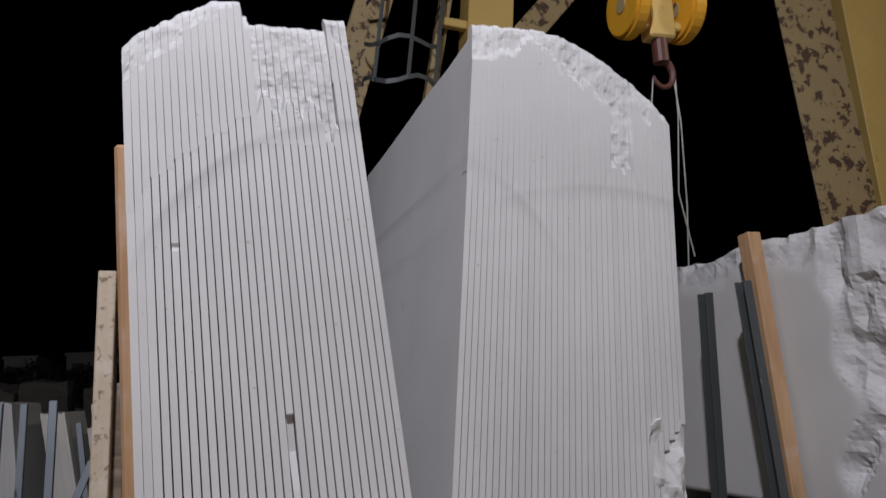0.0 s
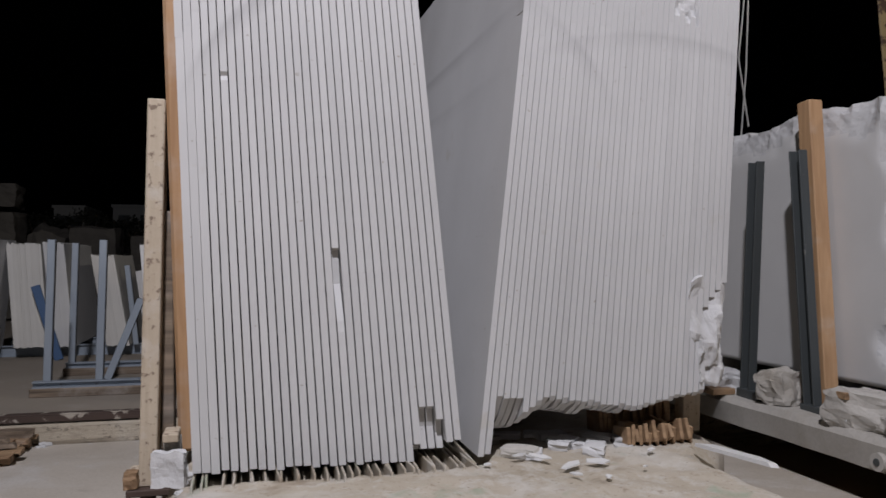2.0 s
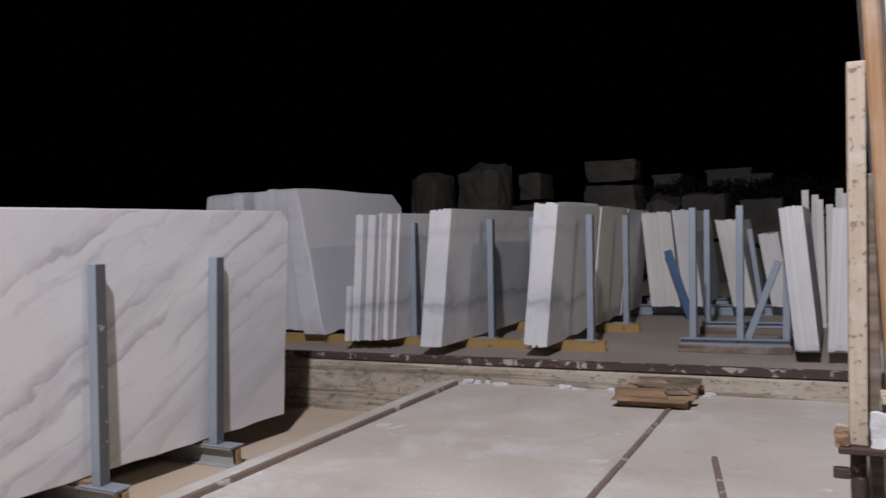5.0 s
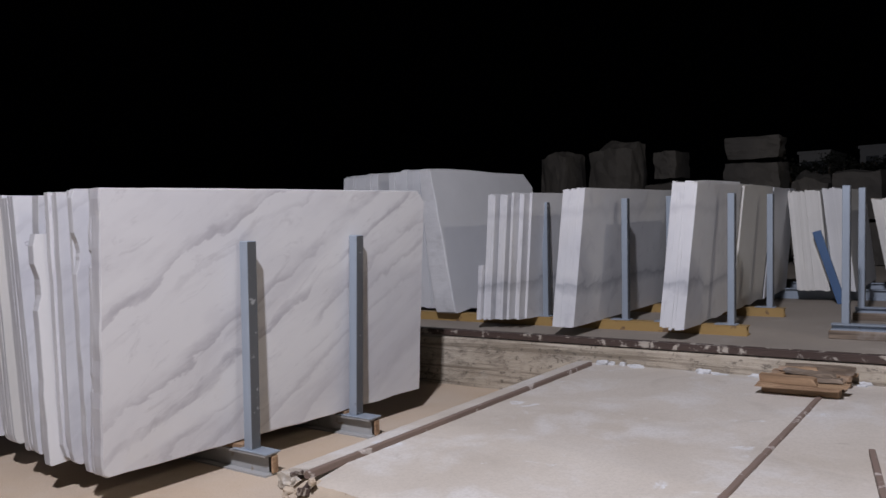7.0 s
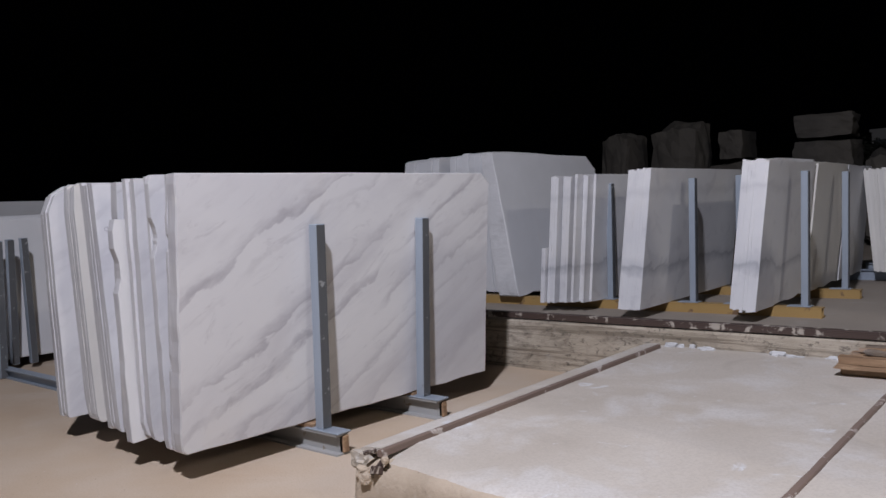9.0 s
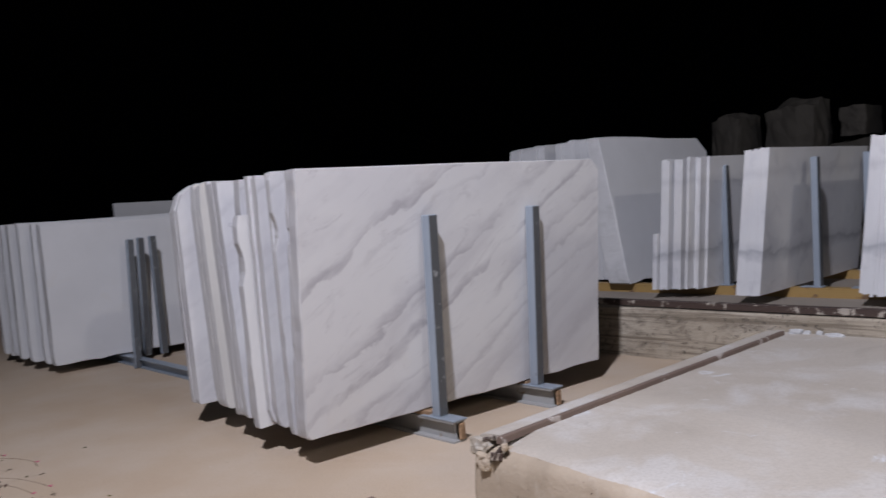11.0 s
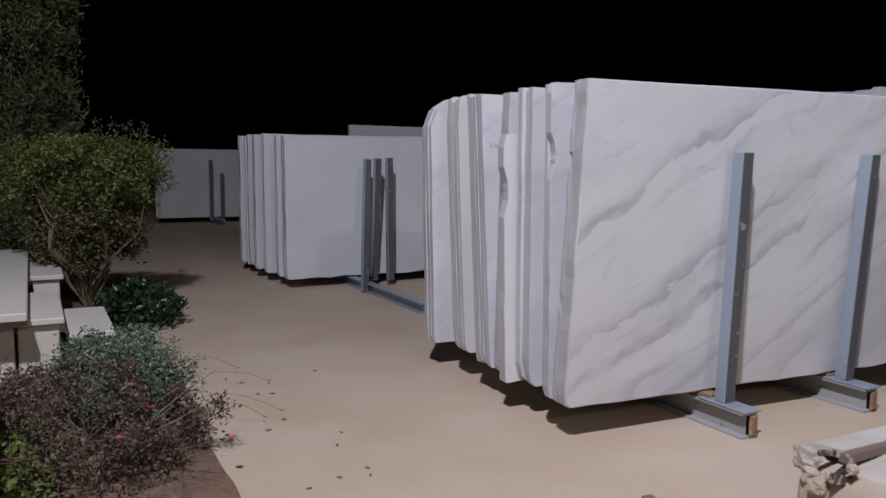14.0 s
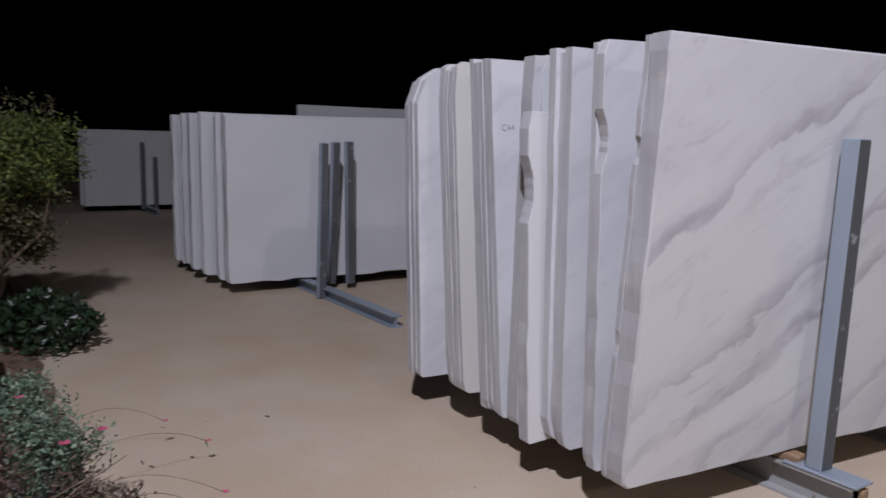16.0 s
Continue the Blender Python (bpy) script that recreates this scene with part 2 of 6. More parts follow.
def m_wall():
    """Old cast concrete: pale top, ragged black mould and rusty damp lower down."""
    n = Nodes("stained_concrete", 0.88)
    a = n.noise(1.1, 5, distort=0.6)
    c = n.ramp(a, [(0.3, (0.3, 0.255, 0.19)), (0.7, (0.47, 0.41, 0.325))])
    layer = n.noise(1.0, 6, n.mapped((0.5, 1, 15.0), where=n.world_pos), 0.7, 0.68)
    c = n.mix(n.ramp(layer, [(0.5, grey(0)), (0.6, grey(0.75))]), c, (0.15, 0.12, 0.085))
    pit = n.noise(1.0, 8, n.mapped((14, 1, 24), where=n.world_pos), 0.4, 0.72)
    c = n.mix(n.ramp(pit, [(0.56, grey(0)), (0.64, grey(0.8))]), c, (0.075, 0.062, 0.048))
    streak = n.noise(1.0, 9, n.mapped((3.0, 1, 6.5), where=n.world_pos), 0.35, 0.74)
    c = n.mix(n.ramp(streak, [(0.53, grey(0)), (0.66, grey(0.6))]), c, (0.1, 0.085, 0.065))
    c = n.mix(n.ramp(n.noise(9, 8, rough=0.7), [(0.54, grey(0)), (0.75, grey(0.6))]), c, (0.19, 0.155, 0.12))
    c = n.mix(n.ramp(n.noise(3.3, 6), [(0.58, grey(0)), (0.8, grey(0.4))]), c, (0.58, 0.55, 0.49))
    return n.colour(c).bump(n.mix(0.5, layer, pit), 0.9, 0.025).mat


def m_platform():
    """Pale dusty slab: slurry films, tan bare patches, grey smears and dark blots."""
    n = Nodes("platform_concrete", 0.65)
    big, mid, fine = n.noise(0.5, 6, distort=0.9), n.noise(2.0, 8, distort=0.4, rough=0.66), n.noise(70, 4)
    c = n.mix(n.ramp(big, [(0.36, grey(0)), (0.62, grey(1))]), (0.512, 0.467, 0.409), (0.422, 0.372, 0.310))
    c = n.mix(n.ramp(mid, [(0.5, grey(0)), (0.64, grey(0.7))]), c, (0.546, 0.525, 0.496))
    c = n.mix(n.ramp(n.noise(1.1, 5, distort=1.4), [(0.57, grey(0)), (0.7, grey(0.55))]), c, (0.364, 0.322, 0.272))
    c = n.mix(n.ramp(n.noise(4.6, 7, distort=0.8), [(0.66, grey(0)), (0.72, grey(0.8))]), c, (0.596, 0.604, 0.612))
    c = n.mix(n.ramp(n.noise(3.1, 7, n.mapped((1, 1, 1), (0, 0, 40), n.world_pos), 0.5), [(0.68, grey(0)), (0.78, grey(0.55))]), c, (0.248, 0.207, 0.165))
    c = n.mix(n.ramp(fine, [(0.3, grey(0.3)), (0.58, grey(0))]), c, (0.298, 0.264, 0.224))
    return n.colour(c).rough(0.45, 0.8, mid).bump(n.mix(0.5, fine, mid), 0.35, 0.007).mat


def m_deck():
    """Tan trolley concrete with pale drips that the saw water left across its edge."""
    n = Nodes("dusty_deck_concrete", 0.88)
    a, fine = n.noise(2.2, 7, rough=0.65), n.noise(34, 6)
    c = n.ramp(a, [(0.3, (0.314, 0.271, 0.208)), (0.7, (0.424, 0.377, 0.314))])
    drip = n.noise(1.0, 5, n.mapped((34, 3.4, 3), where=n.world_pos), 0.5, 0.65)
    c = n.mix(n.ramp(drip, [(0.56, grey(0)), (0.7, grey(0.4))]), c, (0.487, 0.471, 0.440))
    c = n.mix(n.ramp(n.noise(11, 8, rough=0.72), [(0.5, grey(0)), (0.62, grey(0.7))]), c, (0.456, 0.431, 0.392))
    c = n.mix(n.ramp(n.noise(26, 6, rough=0.7), [(0.58, grey(0)), (0.68, grey(0.7))]), c, (0.196, 0.149, 0.102))
    c = n.mix(n.ramp(n.noise(6, 7), [(0.6, grey(0)), (0.72, grey(0.6))]), c, (0.189, 0.141, 0.094))
    c = n.mix(n.ramp(n.noise(4.5, 5), [(0.6, grey(0)), (0.68, grey(0.5))]), c, (0.2, 0.27, 0.19))
    c = n.mix(n.ramp(n.noise(1.6, 6, distort=0.8), [(0.54, grey(0)), (0.66, grey(0.6))]), c, (0.5, 0.485, 0.46))
    c = n.mix(n.ramp(n.noise(60, 3), [(0.66, grey(0)), (0.72, grey(0.7))]), c, (0.12, 0.09, 0.06))
    return n.colour(c).bump(n.mix(0.5, fine, a), 0.6, 0.012).mat


WALL = m_wall()
PLATFORM = m_platform()
DECKSTONE = m_deck()


def m_side():
    """The platform's cast edge: ochre concrete with pale runs, dark cracks and small blow holes."""
    n = Nodes("ochre_concrete_side", 0.92)
    a, fine = n.noise(1.8, 7, distort=0.5), n.noise(40, 6)
    c = n.ramp(a, [(0.3, (0.34, 0.275, 0.20)), (0.7, (0.46, 0.38, 0.29))])
    c = n.mix(n.ramp(n.noise(5, 8, rough=0.7), [(0.52, grey(0)), (0.7, grey(0.7))]), c, (0.5, 0.45, 0.38))
    c = n.mix(n.ramp(n.noise(1.0, 8, n.mapped((6, 6, 26), where=n.world_pos), 0.9, 0.7), [(0.66, grey(0)), (0.72, grey(0.8))]), c, (0.12, 0.09, 0.06))
    c = n.mix(n.ramp(n.noise(24, 3), [(0.7, grey(0)), (0.74, grey(0.85))]), c, (0.07, 0.05, 0.035))
    return n.colour(c).bump(n.mix(0.5, fine, a), 0.7, 0.012).mat


SIDE = m_side()
UPPERFLOOR = m_concrete("worn_upper_concrete", (0.31, 0.27, 0.225), (0.245, 0.21, 0.17), (0.39, 0.355, 0.31), 0.85, 0.58)
BASECONC = m_concrete("pale_concrete", (0.435, 0.413, 0.378), (0.496, 0.474, 0.439), (0.296, 0.252, 0.191), 0.88, 0.56)
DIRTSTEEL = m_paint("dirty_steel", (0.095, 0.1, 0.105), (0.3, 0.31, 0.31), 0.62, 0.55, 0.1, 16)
DUSTSTEEL = m_paint("dusty_beam_steel", (0.33, 0.33, 0.32), (0.2, 0.15, 0.1), 0.62, 0.7, 0.0, 8)
STEEL = m_paint("galvanised_steel", (0.33, 0.38, 0.44), (0.2, 0.21, 0.22), 0.68, 0.45, 0.35, 9)
DARKSTEEL = m_paint("dark_grey_steel", (0.08, 0.09, 0.093), (0.2, 0.2, 0.19), 0.66, 0.45, 0.3, 9)
BLUESTEEL = m_paint("blue_strap_steel", (0.06, 0.12, 0.24), (0.1, 0.1, 0.1), 0.7)
YELLOWBEAM = m_paint("yellow_beam_paint", (0.34, 0.22, 0.08), (0.15, 0.09, 0.05), 0.6)
RUST = m_paint("rusty_rail_steel", (0.17, 0.12, 0.095), (0.42, 0.37, 0.33), 0.58, 0.75, 0.0, 10)
RUSTDARK = m_paint("dark_rusted_angle", (0.055, 0.034, 0.026), (0.34, 0.3, 0.25), 0.56, 0.75, 0.0, 10)
CRANE = m_paint("yellow_crane_paint", (0.66, 0.46, 0.15), (0.22, 0.12, 0.06), 0.68, 0.5, 0.0, 5)
CRANE_OLD = m_paint("flaking_cream_paint", (0.4, 0.3, 0.155), (0.085, 0.048, 0.032), 0.53, 0.6, 0.0, 7)
YELLOW = m_paint("hoist_yellow_paint", (0.74, 0.37, 0.025), (0.15, 0.1, 0.05), 0.7)
REDHOOK = m_paint("dark_red_paint", (0.11, 0.035, 0.028), (0.1, 0.06, 0.05), 0.6)
WIRE = Nodes("wire_rope", 0.4, 0.6).colour((0.5, 0.5, 0.5)).mat
TIMBER = m_wood("orange_timber", (0.34, 0.195, 0.1), (0.48, 0.295, 0.16), "z", 0.35)


def m_speckled():
    n = Nodes("speckled_timber", 0.85)
    g = n.noise(1.0, 5, n.mapped((24, 24, 1.5), where=n.world_pos), 0.5)
    c = n.ramp(g, [(0.3, (0.38, 0.31, 0.23)), (0.7, (0.52, 0.44, 0.34))])
    c = n.mix(n.ramp(n.noise(38, 3), [(0.58, grey(0)), (0.66, grey(0.8))]), c, (0.16, 0.11, 0.08))
    c = n.mix(n.ramp(n.noise(7, 5), [(0.56, grey(0)), (0.7, grey(0.5))]), c, (0.6, 0.57, 0.52))
    return n.colour(c).bump(n.noise(38, 3), 0.4, 0.006).mat


PLANK = m_speckled()
OLDWOOD = m_wood("weathered_wood", (0.16, 0.095, 0.052), (0.38, 0.25, 0.145), "x", 0.35)
GREYWOOD = m_wood("grey_weathered_wood", (0.07, 0.05, 0.035), (0.26, 0.2, 0.145), "x", 0.35)
BARK = m_wood("bark", (0.13, 0.09, 0.06), (0.24, 0.18, 0.12), "z", 0.2)
SOIL = m_rough_stone("dry_soil", (0.08, 0.046, 0.028), (0.2, 0.125, 0.082), 0.9, 14)
BENCH = m_marble_plain("pale_limestone", 0.62, (1.0, 0.93, 0.82))
HEDGE = m_leaf("hedge_leaves", [(0.0, (0.035, 0.06, 0.012)), (0.5, (0.09, 0.125, 0.02)), (1.0, (0.18, 0.19, 0.04))])
DRYLEAF = m_leaf("dry_leaves", [(0.0, (0.04, 0.043, 0.016)), (0.5, (0.095, 0.09, 0.034)), (1.0, (0.2, 0.165, 0.08))])
CYPRESS = m_leaf("cypress_foliage", [(0.0, (0.05, 0.06, 0.022)), (0.6, (0.12, 0.122, 0.05)), (1.0, (0.2, 0.18, 0.09))])
BLUELEAF = m_leaf("blue_green_leaves", [(0.0, (0.05, 0.085, 0.048)), (0.6, (0.125, 0.18, 0.115)), (1.0, (0.23, 0.28, 0.19))])
PURPLELEAF = m_leaf("purple_brown_leaves", [(0.0, (0.03, 0.022, 0.014)), (0.5, (0.115, 0.066, 0.05)), (0.8, (0.16, 0.09, 0.082)), (1.0, (0.1, 0.12, 0.042))])
DARKLEAF = m_leaf("dark_glossy_leaves", [(0.0, (0.01, 0.024, 0.01)), (1.0, (0.03, 0.052, 0.022))], 0.35)
PETAL = m_leaf("pink_petals", [(0.0, (0.36, 0.035, 0.1)), (1.0, (0.5, 0.09, 0.18))])
FARLEAF = m_leaf("far_tree_leaves", [(0.0, (0.03, 0.035, 0.025)), (1.0, (0.06, 0.065, 0.05))])
PLASTER = m_concrete("white_render", (0.6, 0.6, 0.58), (0.55, 0.55, 0.53), (0.45, 0.44, 0.42), 0.8)
INK = Nodes("dark_crayon", 0.8).colour((0.33, 0.32, 0.36)).mat


def m_edge():
    """The unpolished sawn edge of a slab: greyer, with saw lines and dust."""
    n = Nodes("sawn_slab_edge", 0.8)
    f = n.noise(1.0, 6, n.mapped((30, 6, 2.2), where=n.world_pos), 0.4)
    c = n.ramp(f, [(0.3, (0.4, 0.395, 0.395)), (0.7, (0.5, 0.495, 0.495))])
    c = n.mix(n.ramp(n.noise(9, 6), [(0.6, grey(0)), (0.75, grey(0.7))]), c, (0.56, 0.54, 0.51))
    c = n.mix(n.ramp(n.noise(1.7, 6, distort=0.7), [(0.52, grey(0)), (0.68, grey(0.6))]), c, (0.34, 0.33, 0.35))
    c = n.mix(0.25, c, n.ramp(n.random(), [(0, grey(0.35)), (1, grey(0.75))]), "SOFT_LIGHT")
    return n.colour(c).bump(f, 0.4, 0.006).mat


SAWNEDGE = m_edge()
SNOWY = m_rough_stone("white_slurry_cake", (0.46, 0.46, 0.46), (0.58, 0.58, 0.58), 0.5, 12)



def m_block():
    """Sawn marble of the block: fine saw lines, dust, and the faint arc that the saw left."""
    n = Nodes("sawn_block_marble", 0.6)
    a = n.noise(1.3, 5)
    c = n.ramp(a, [(0.3, (0.475, 0.475, 0.478)), (0.7, (0.55, 0.55, 0.553))])
    for centre, radius, deep in (((3.95, 0, 1.82), 0.9, 0.16), ((4.95, 0, 1.2), 1.28, 0.10)):
        sub = n.tree.nodes.new("ShaderNodeVectorMath")
        sub.operation = "SUBTRACT"
        n.link(n.world_pos, sub.inputs[0])
        sub.inputs[1].default_value = centre
        flat = n.mapped((1, 0, 1), where=sub.outputs[0])
        ln = n.tree.nodes.new("ShaderNodeVectorMath")
        ln.operation = "LENGTH"
        n.link(flat, ln.inputs[0])
        m = n.add("ShaderNodeMapRange", From_Min=radius - 0.1, From_Max=radius + 0.1)
        n.link(ln.outputs["Value"], m.inputs["Value"])
        ring = n.ramp(m.outputs[0], [(0.2, grey(0)), (0.5, grey(deep)), (0.62, grey(0))])
        part_way = n.mix(1.0, ring, n.ramp(n.noise(1.2, 2), [(0.35, grey(0)), (0.6, grey(2))]), "MULTIPLY")
        sep = n.tree.nodes.new("ShaderNodeSeparateXYZ")
        n.link(n.world_pos, sep.inputs[0])
        high = n.add("ShaderNodeMapRange", From_Min=2.1, From_Max=2.4)
        n.link(sep.outputs["Z"], high.inputs["Value"])
        c = n.mix(n.mix(1.0, part_way, high.outputs[0], "MULTIPLY"), c, (0.2, 0.2, 0.21))
    c = n.mix(0.3, c, n.ramp(n.random(), [(0, grey(0.4)), (1, grey(0.65))]), "SOFT_LIGHT")
    c = n.mix(n.ramp(n.noise(5, 7), [(0.66, grey(0)), (0.74, grey(0.35))]), c, (0.42, 0.38, 0.31))
    c = n.mix(n.ramp(n.noise(45, 2), [(0.73, grey(0)), (0.77, grey(0.6))]), c, (0.25, 0.2, 0.15))
    return n.colour(c).bump(n.noise(30, 4), 0.12, 0.004).mat


BLOCK = m_block()


# ---- building helpers ----
def mesh_of(name, bm, material, smooth=False):
    bmesh.ops.recalc_face_normals(bm, faces=bm.faces)
    me = bpy.data.meshes.new(name)
    bm.to_mesh(me)
    bm.free()
    me.materials.append(material)
    if smooth:
        for p in me.polygons:
            p.use_smooth = True
    return me


def thing(name, at, label, category, group="", kind="", turn=0.0):
    ob = new(name)
    ob.empty_display_size = 0.1
    ob.matrix_world = pose(*at, 0, 0, turn)
    return tagged(ob, label, category, group, kind)


def part(name, bm, material, parent, label="", smooth=False):
    ob = new(name, mesh_of(name, bm, material, smooth))
    ob.parent = parent
    if label:
        tagged(ob, label)
    return ob


def solo(name, bm, material, at, label, category, group="", kind="", smooth=False, turn=0.0):
    ob = new(name, mesh_of(name, bm, material, smooth))
    ob.matrix_world = pose(*at, 0, 0, turn)
    return tagged(ob, label, category, group, kind)


def box(bm, x0, x1, y0, y1, z0, z1, m=None, bevel=0.0):
    made = bmesh.ops.create_cube(bm, size=1.0)["verts"]
    for v in made:
        v.co = Vector((x0 + (v.co.x + 0.5) * (x1 - x0), y0 + (v.co.y + 0.5) * (y1 - y0), z0 + (v.co.z + 0.5) * (z1 - z0)))
    if bevel:
        edges = list({e for v in made for e in v.link_edges})
        res = bmesh.ops.bevel(bm, geom=edges, offset=bevel, segments=1, affect="EDGES", profile=0.5)
        made = list({v for f in res["faces"] for v in f.verts} | {v for v in made if v.is_valid})
    if m is not None:
        bmesh.ops.transform(bm, matrix=m, verts=[v for v in made if v.is_valid])
    return bm


def B(*args, **kw):
    return box(bmesh.new(), *args, **kw)


def tube(bm, a, b, r0, r1=None, seg=8):
    """A round bar from a to b."""
    a, b = Vector(a), Vector(b)
    r1 = r0 if r1 is None else r1
    res = bmesh.ops.create_cone(bm, cap_ends=True, segments=seg, radius1=r0, radius2=r1, depth=(b - a).length)
    q = (b - a).to_track_quat("Z", "Y").to_matrix().to_4x4()
    bmesh.ops.transform(bm, matrix=Matrix.Translation((a + b) / 2) @ q, verts=res["verts"])
    return bm


def bar(bm, a, b, w, d, side=(0, 1, 0), bevel=0.003):
    """A square bar from a to b, w across and d along side."""
    a, b = Vector(a), Vector(b)
    z = (b - a).normalized()
    y = (Vector(side) - z * z.dot(Vector(side))).normalized()
    x = y.cross(z)
    m = Matrix((x, y, z)).transposed().to_4x4()
    return box(bm, -w / 2, w / 2, -d / 2, d / 2, 0, (b - a).length, Matrix.Translation(a) @ m, bevel)


def angle_iron(bm, a, b, w=0.08, t=0.008, facing=(1, 0, 0), side=(0, 1, 0)):
    """An L section from a to b: one leg across side, one along facing."""
    a, b, f, s = Vector(a), Vector(b), Vector(facing), Vector(side)
    bar(bm, a, b, t, w, s, 0)
    bar(bm, a + s * (w / 2 - t / 2) + f * (w / 2 - t), b + s * (w / 2 - t / 2) + f * (w / 2 - t), t, w - t, f, 0)
    return bm


def rounded_rock(size, seed, rough=0.18, cuts=3, flat=0.5):
    """A broken stone: a box cut finely and pushed about by noise."""
    bm = bmesh.new()
    bmesh.ops.create_cube(bm, size=1.0)
    bmesh.ops.subdivide_edges(bm, edges=bm.edges, cuts=cuts, use_grid_fill=True)
    s = Vector((seed * 3.1, seed * 1.7, seed * 0.9))
    for v in bm.verts:
        p = v.co.copy()
        q = p.normalized() * 0.62
        p = p.lerp(q, flat * 0.5)
        n = noise.noise_vector(p * 2.3 + s) * rough + noise.noise_vector(p * 6 + s) * rough * 0.4
        v.co = Vector(((p.x + n.x) * size[0], (p.y + n.y) * size[1], (p.z + n.z) * size[2] + size[2] * 0.5))
    zmin = min(v.co.z for v in bm.verts)
    for v in bm.verts:
        v.co.z -= zmin
    return bm


def slab_outline(length, height, rng, wobble=0.006, corner=0.0, far_corner=0.0, front=None, nick=0.0):
    """The outline of a slab seen from its face: (y, z) all round, from the near lower corner."""
    pts = []
    n = max(6, int(length / 0.16))
    if nick:
        low = nick * rng.uniform(0.6, 1.3)
        pts += [(rng.uniform(0.0, 0.006), low * 1.5), (low * 0.25, low * 0.6), (low * 0.75, low * 0.2)]
    for i in range(1 if nick else 0, n + 1):
        pts.append((length * i / n, rng.uniform(0, 2) * wobble))
    m = max(5, int(height / 0.18))
    for i in range(1, m):
        pts.append((length + rng.uniform(-1, 1) * wobble, height * i / m * (1 - far_corner * 0.1)))
    top = [(length - far_corner, height), (length * 0.7, height), (length * 0.45, height), (length * 0.2, height), (corner, height)]
    if far_corner:
        pts.append((length, height - far_corner))
    for y, z in top:
        pts.append((y, z + rng.uniform(-1, 0.3) * wobble))
    if front:
        pts.extend(p for p in front if p[1] > nick * 2.1)
    else:
        if corner:
            pts.append((corner * 0.35, height - corner * 0.4))
        for i in range(m - 1, 0, -1):
            z = height * i / m
            if nick * 2.1 < z < height - corner:
                pts.append((rng.uniform(-0.3, 0.3) * wobble, z))
    return pts


def slab_mesh(outline, thick, lean=0.0, chamfer=0.003, thick_top=None, height=1.0):
    """A slab whose show face lies at x = 0, its back at x = -thick, sheared by lean."""
    bm = bmesh.new()
    cy = sum(p[0] for p in outline) / len(outline)
    cz = sum(p[1] for p in outline) / len(outline)
    rings = []
    for x, inset in ((0.0, chamfer), (-chamfer, 0.0), (-thick + chamfer, 0.0), (-thick, chamfer)):
        ring = []
        for y, z in outline:
            dy, dz = cy - y, cz - z
            ln = math.hypot(dy, dz) or 1
            yy, zz = y + dy / ln * inset, z + dz / ln * inset
            f = 1.0
            if thick_top is not None:
                k = min(1.0, max(0.0, zz / height))
                f = 1 + (thick_top / thick - 1) * k * k
            ring.append(bm.verts.new((x * f + lean * zz, yy, zz)))
        rings.append(ring)
    bm.faces.new(rings[0])
    bm.faces.new(rings[-1][::-1])
    k = len(outline)
    for r, s in zip(rings, rings[1:]):
        for i in range(k):
            bm.faces.new((r[i], s[i], s[(i + 1) % k], r[(i + 1) % k]))
    return bm


def slab(at, length, height, thick, lean, material, label, group, seed, corner=0.0, far_corner=0.0, wobble=0.006, front=None, turn=0.0, edge=None, chamfer=0.003, nick=0.0, thick_top=None):
    rng = random.Random(seed)
    bm = slab_mesh(slab_outline(length, height, rng, wobble, corner, far_corner, front, nick), thick, lean, chamfer, thick_top, height)
    if edge:
        for f in bm.faces:
            f.material_index = 0 if len(f.verts) > 4 else 1
    ob = solo("marble_slab", bm, material, at, label, "stone slab", group, turn=turn)
    if edge:
        ob.data.materials.append(edge)
    return ob


def pack(x_right, y0, z0, count, length, height, lean, material, label, group, seed, thick=0.03, gap=0.002, jitter=0.02, **kw):
    """Slabs leaning one against the other, the first with its show face at x_right."""
    rng = random.Random(seed)
    for i in range(count):
        slab((x_right - i * (thick + gap), y0 + rng.uniform(-jitter, jitter), z0), length + rng.uniform(-0.04, 0.02),
             height + rng.uniform(-0.02, 0.006), thick, lean, material, label, group, seed * 100 + i, **kw)


# ---- the ground, the platform and the upper yard ----
def sheet(name, x0, x1, y0, y1, z, material, label, step):
    bm = bmesh.new()
    bmesh.ops.create_grid(bm, x_segments=max(1, int((x1 - x0) / step)), y_segments=max(1, int((y1 - y0) / step)), size=0.5)
    for v in bm.verts:
        v.co = Vector((x0 + (v.co.x + 0.5) * (x1 - x0), y0 + (v.co.y + 0.5) * (y1 - y0), z))
    return solo(name, bm, material, (0, 0, 0), label, "ground", kind="structure")


sheet("ground", -160, 160, -160, 160, 0.0, YARD, "tan dusty concrete yard floor", 20)


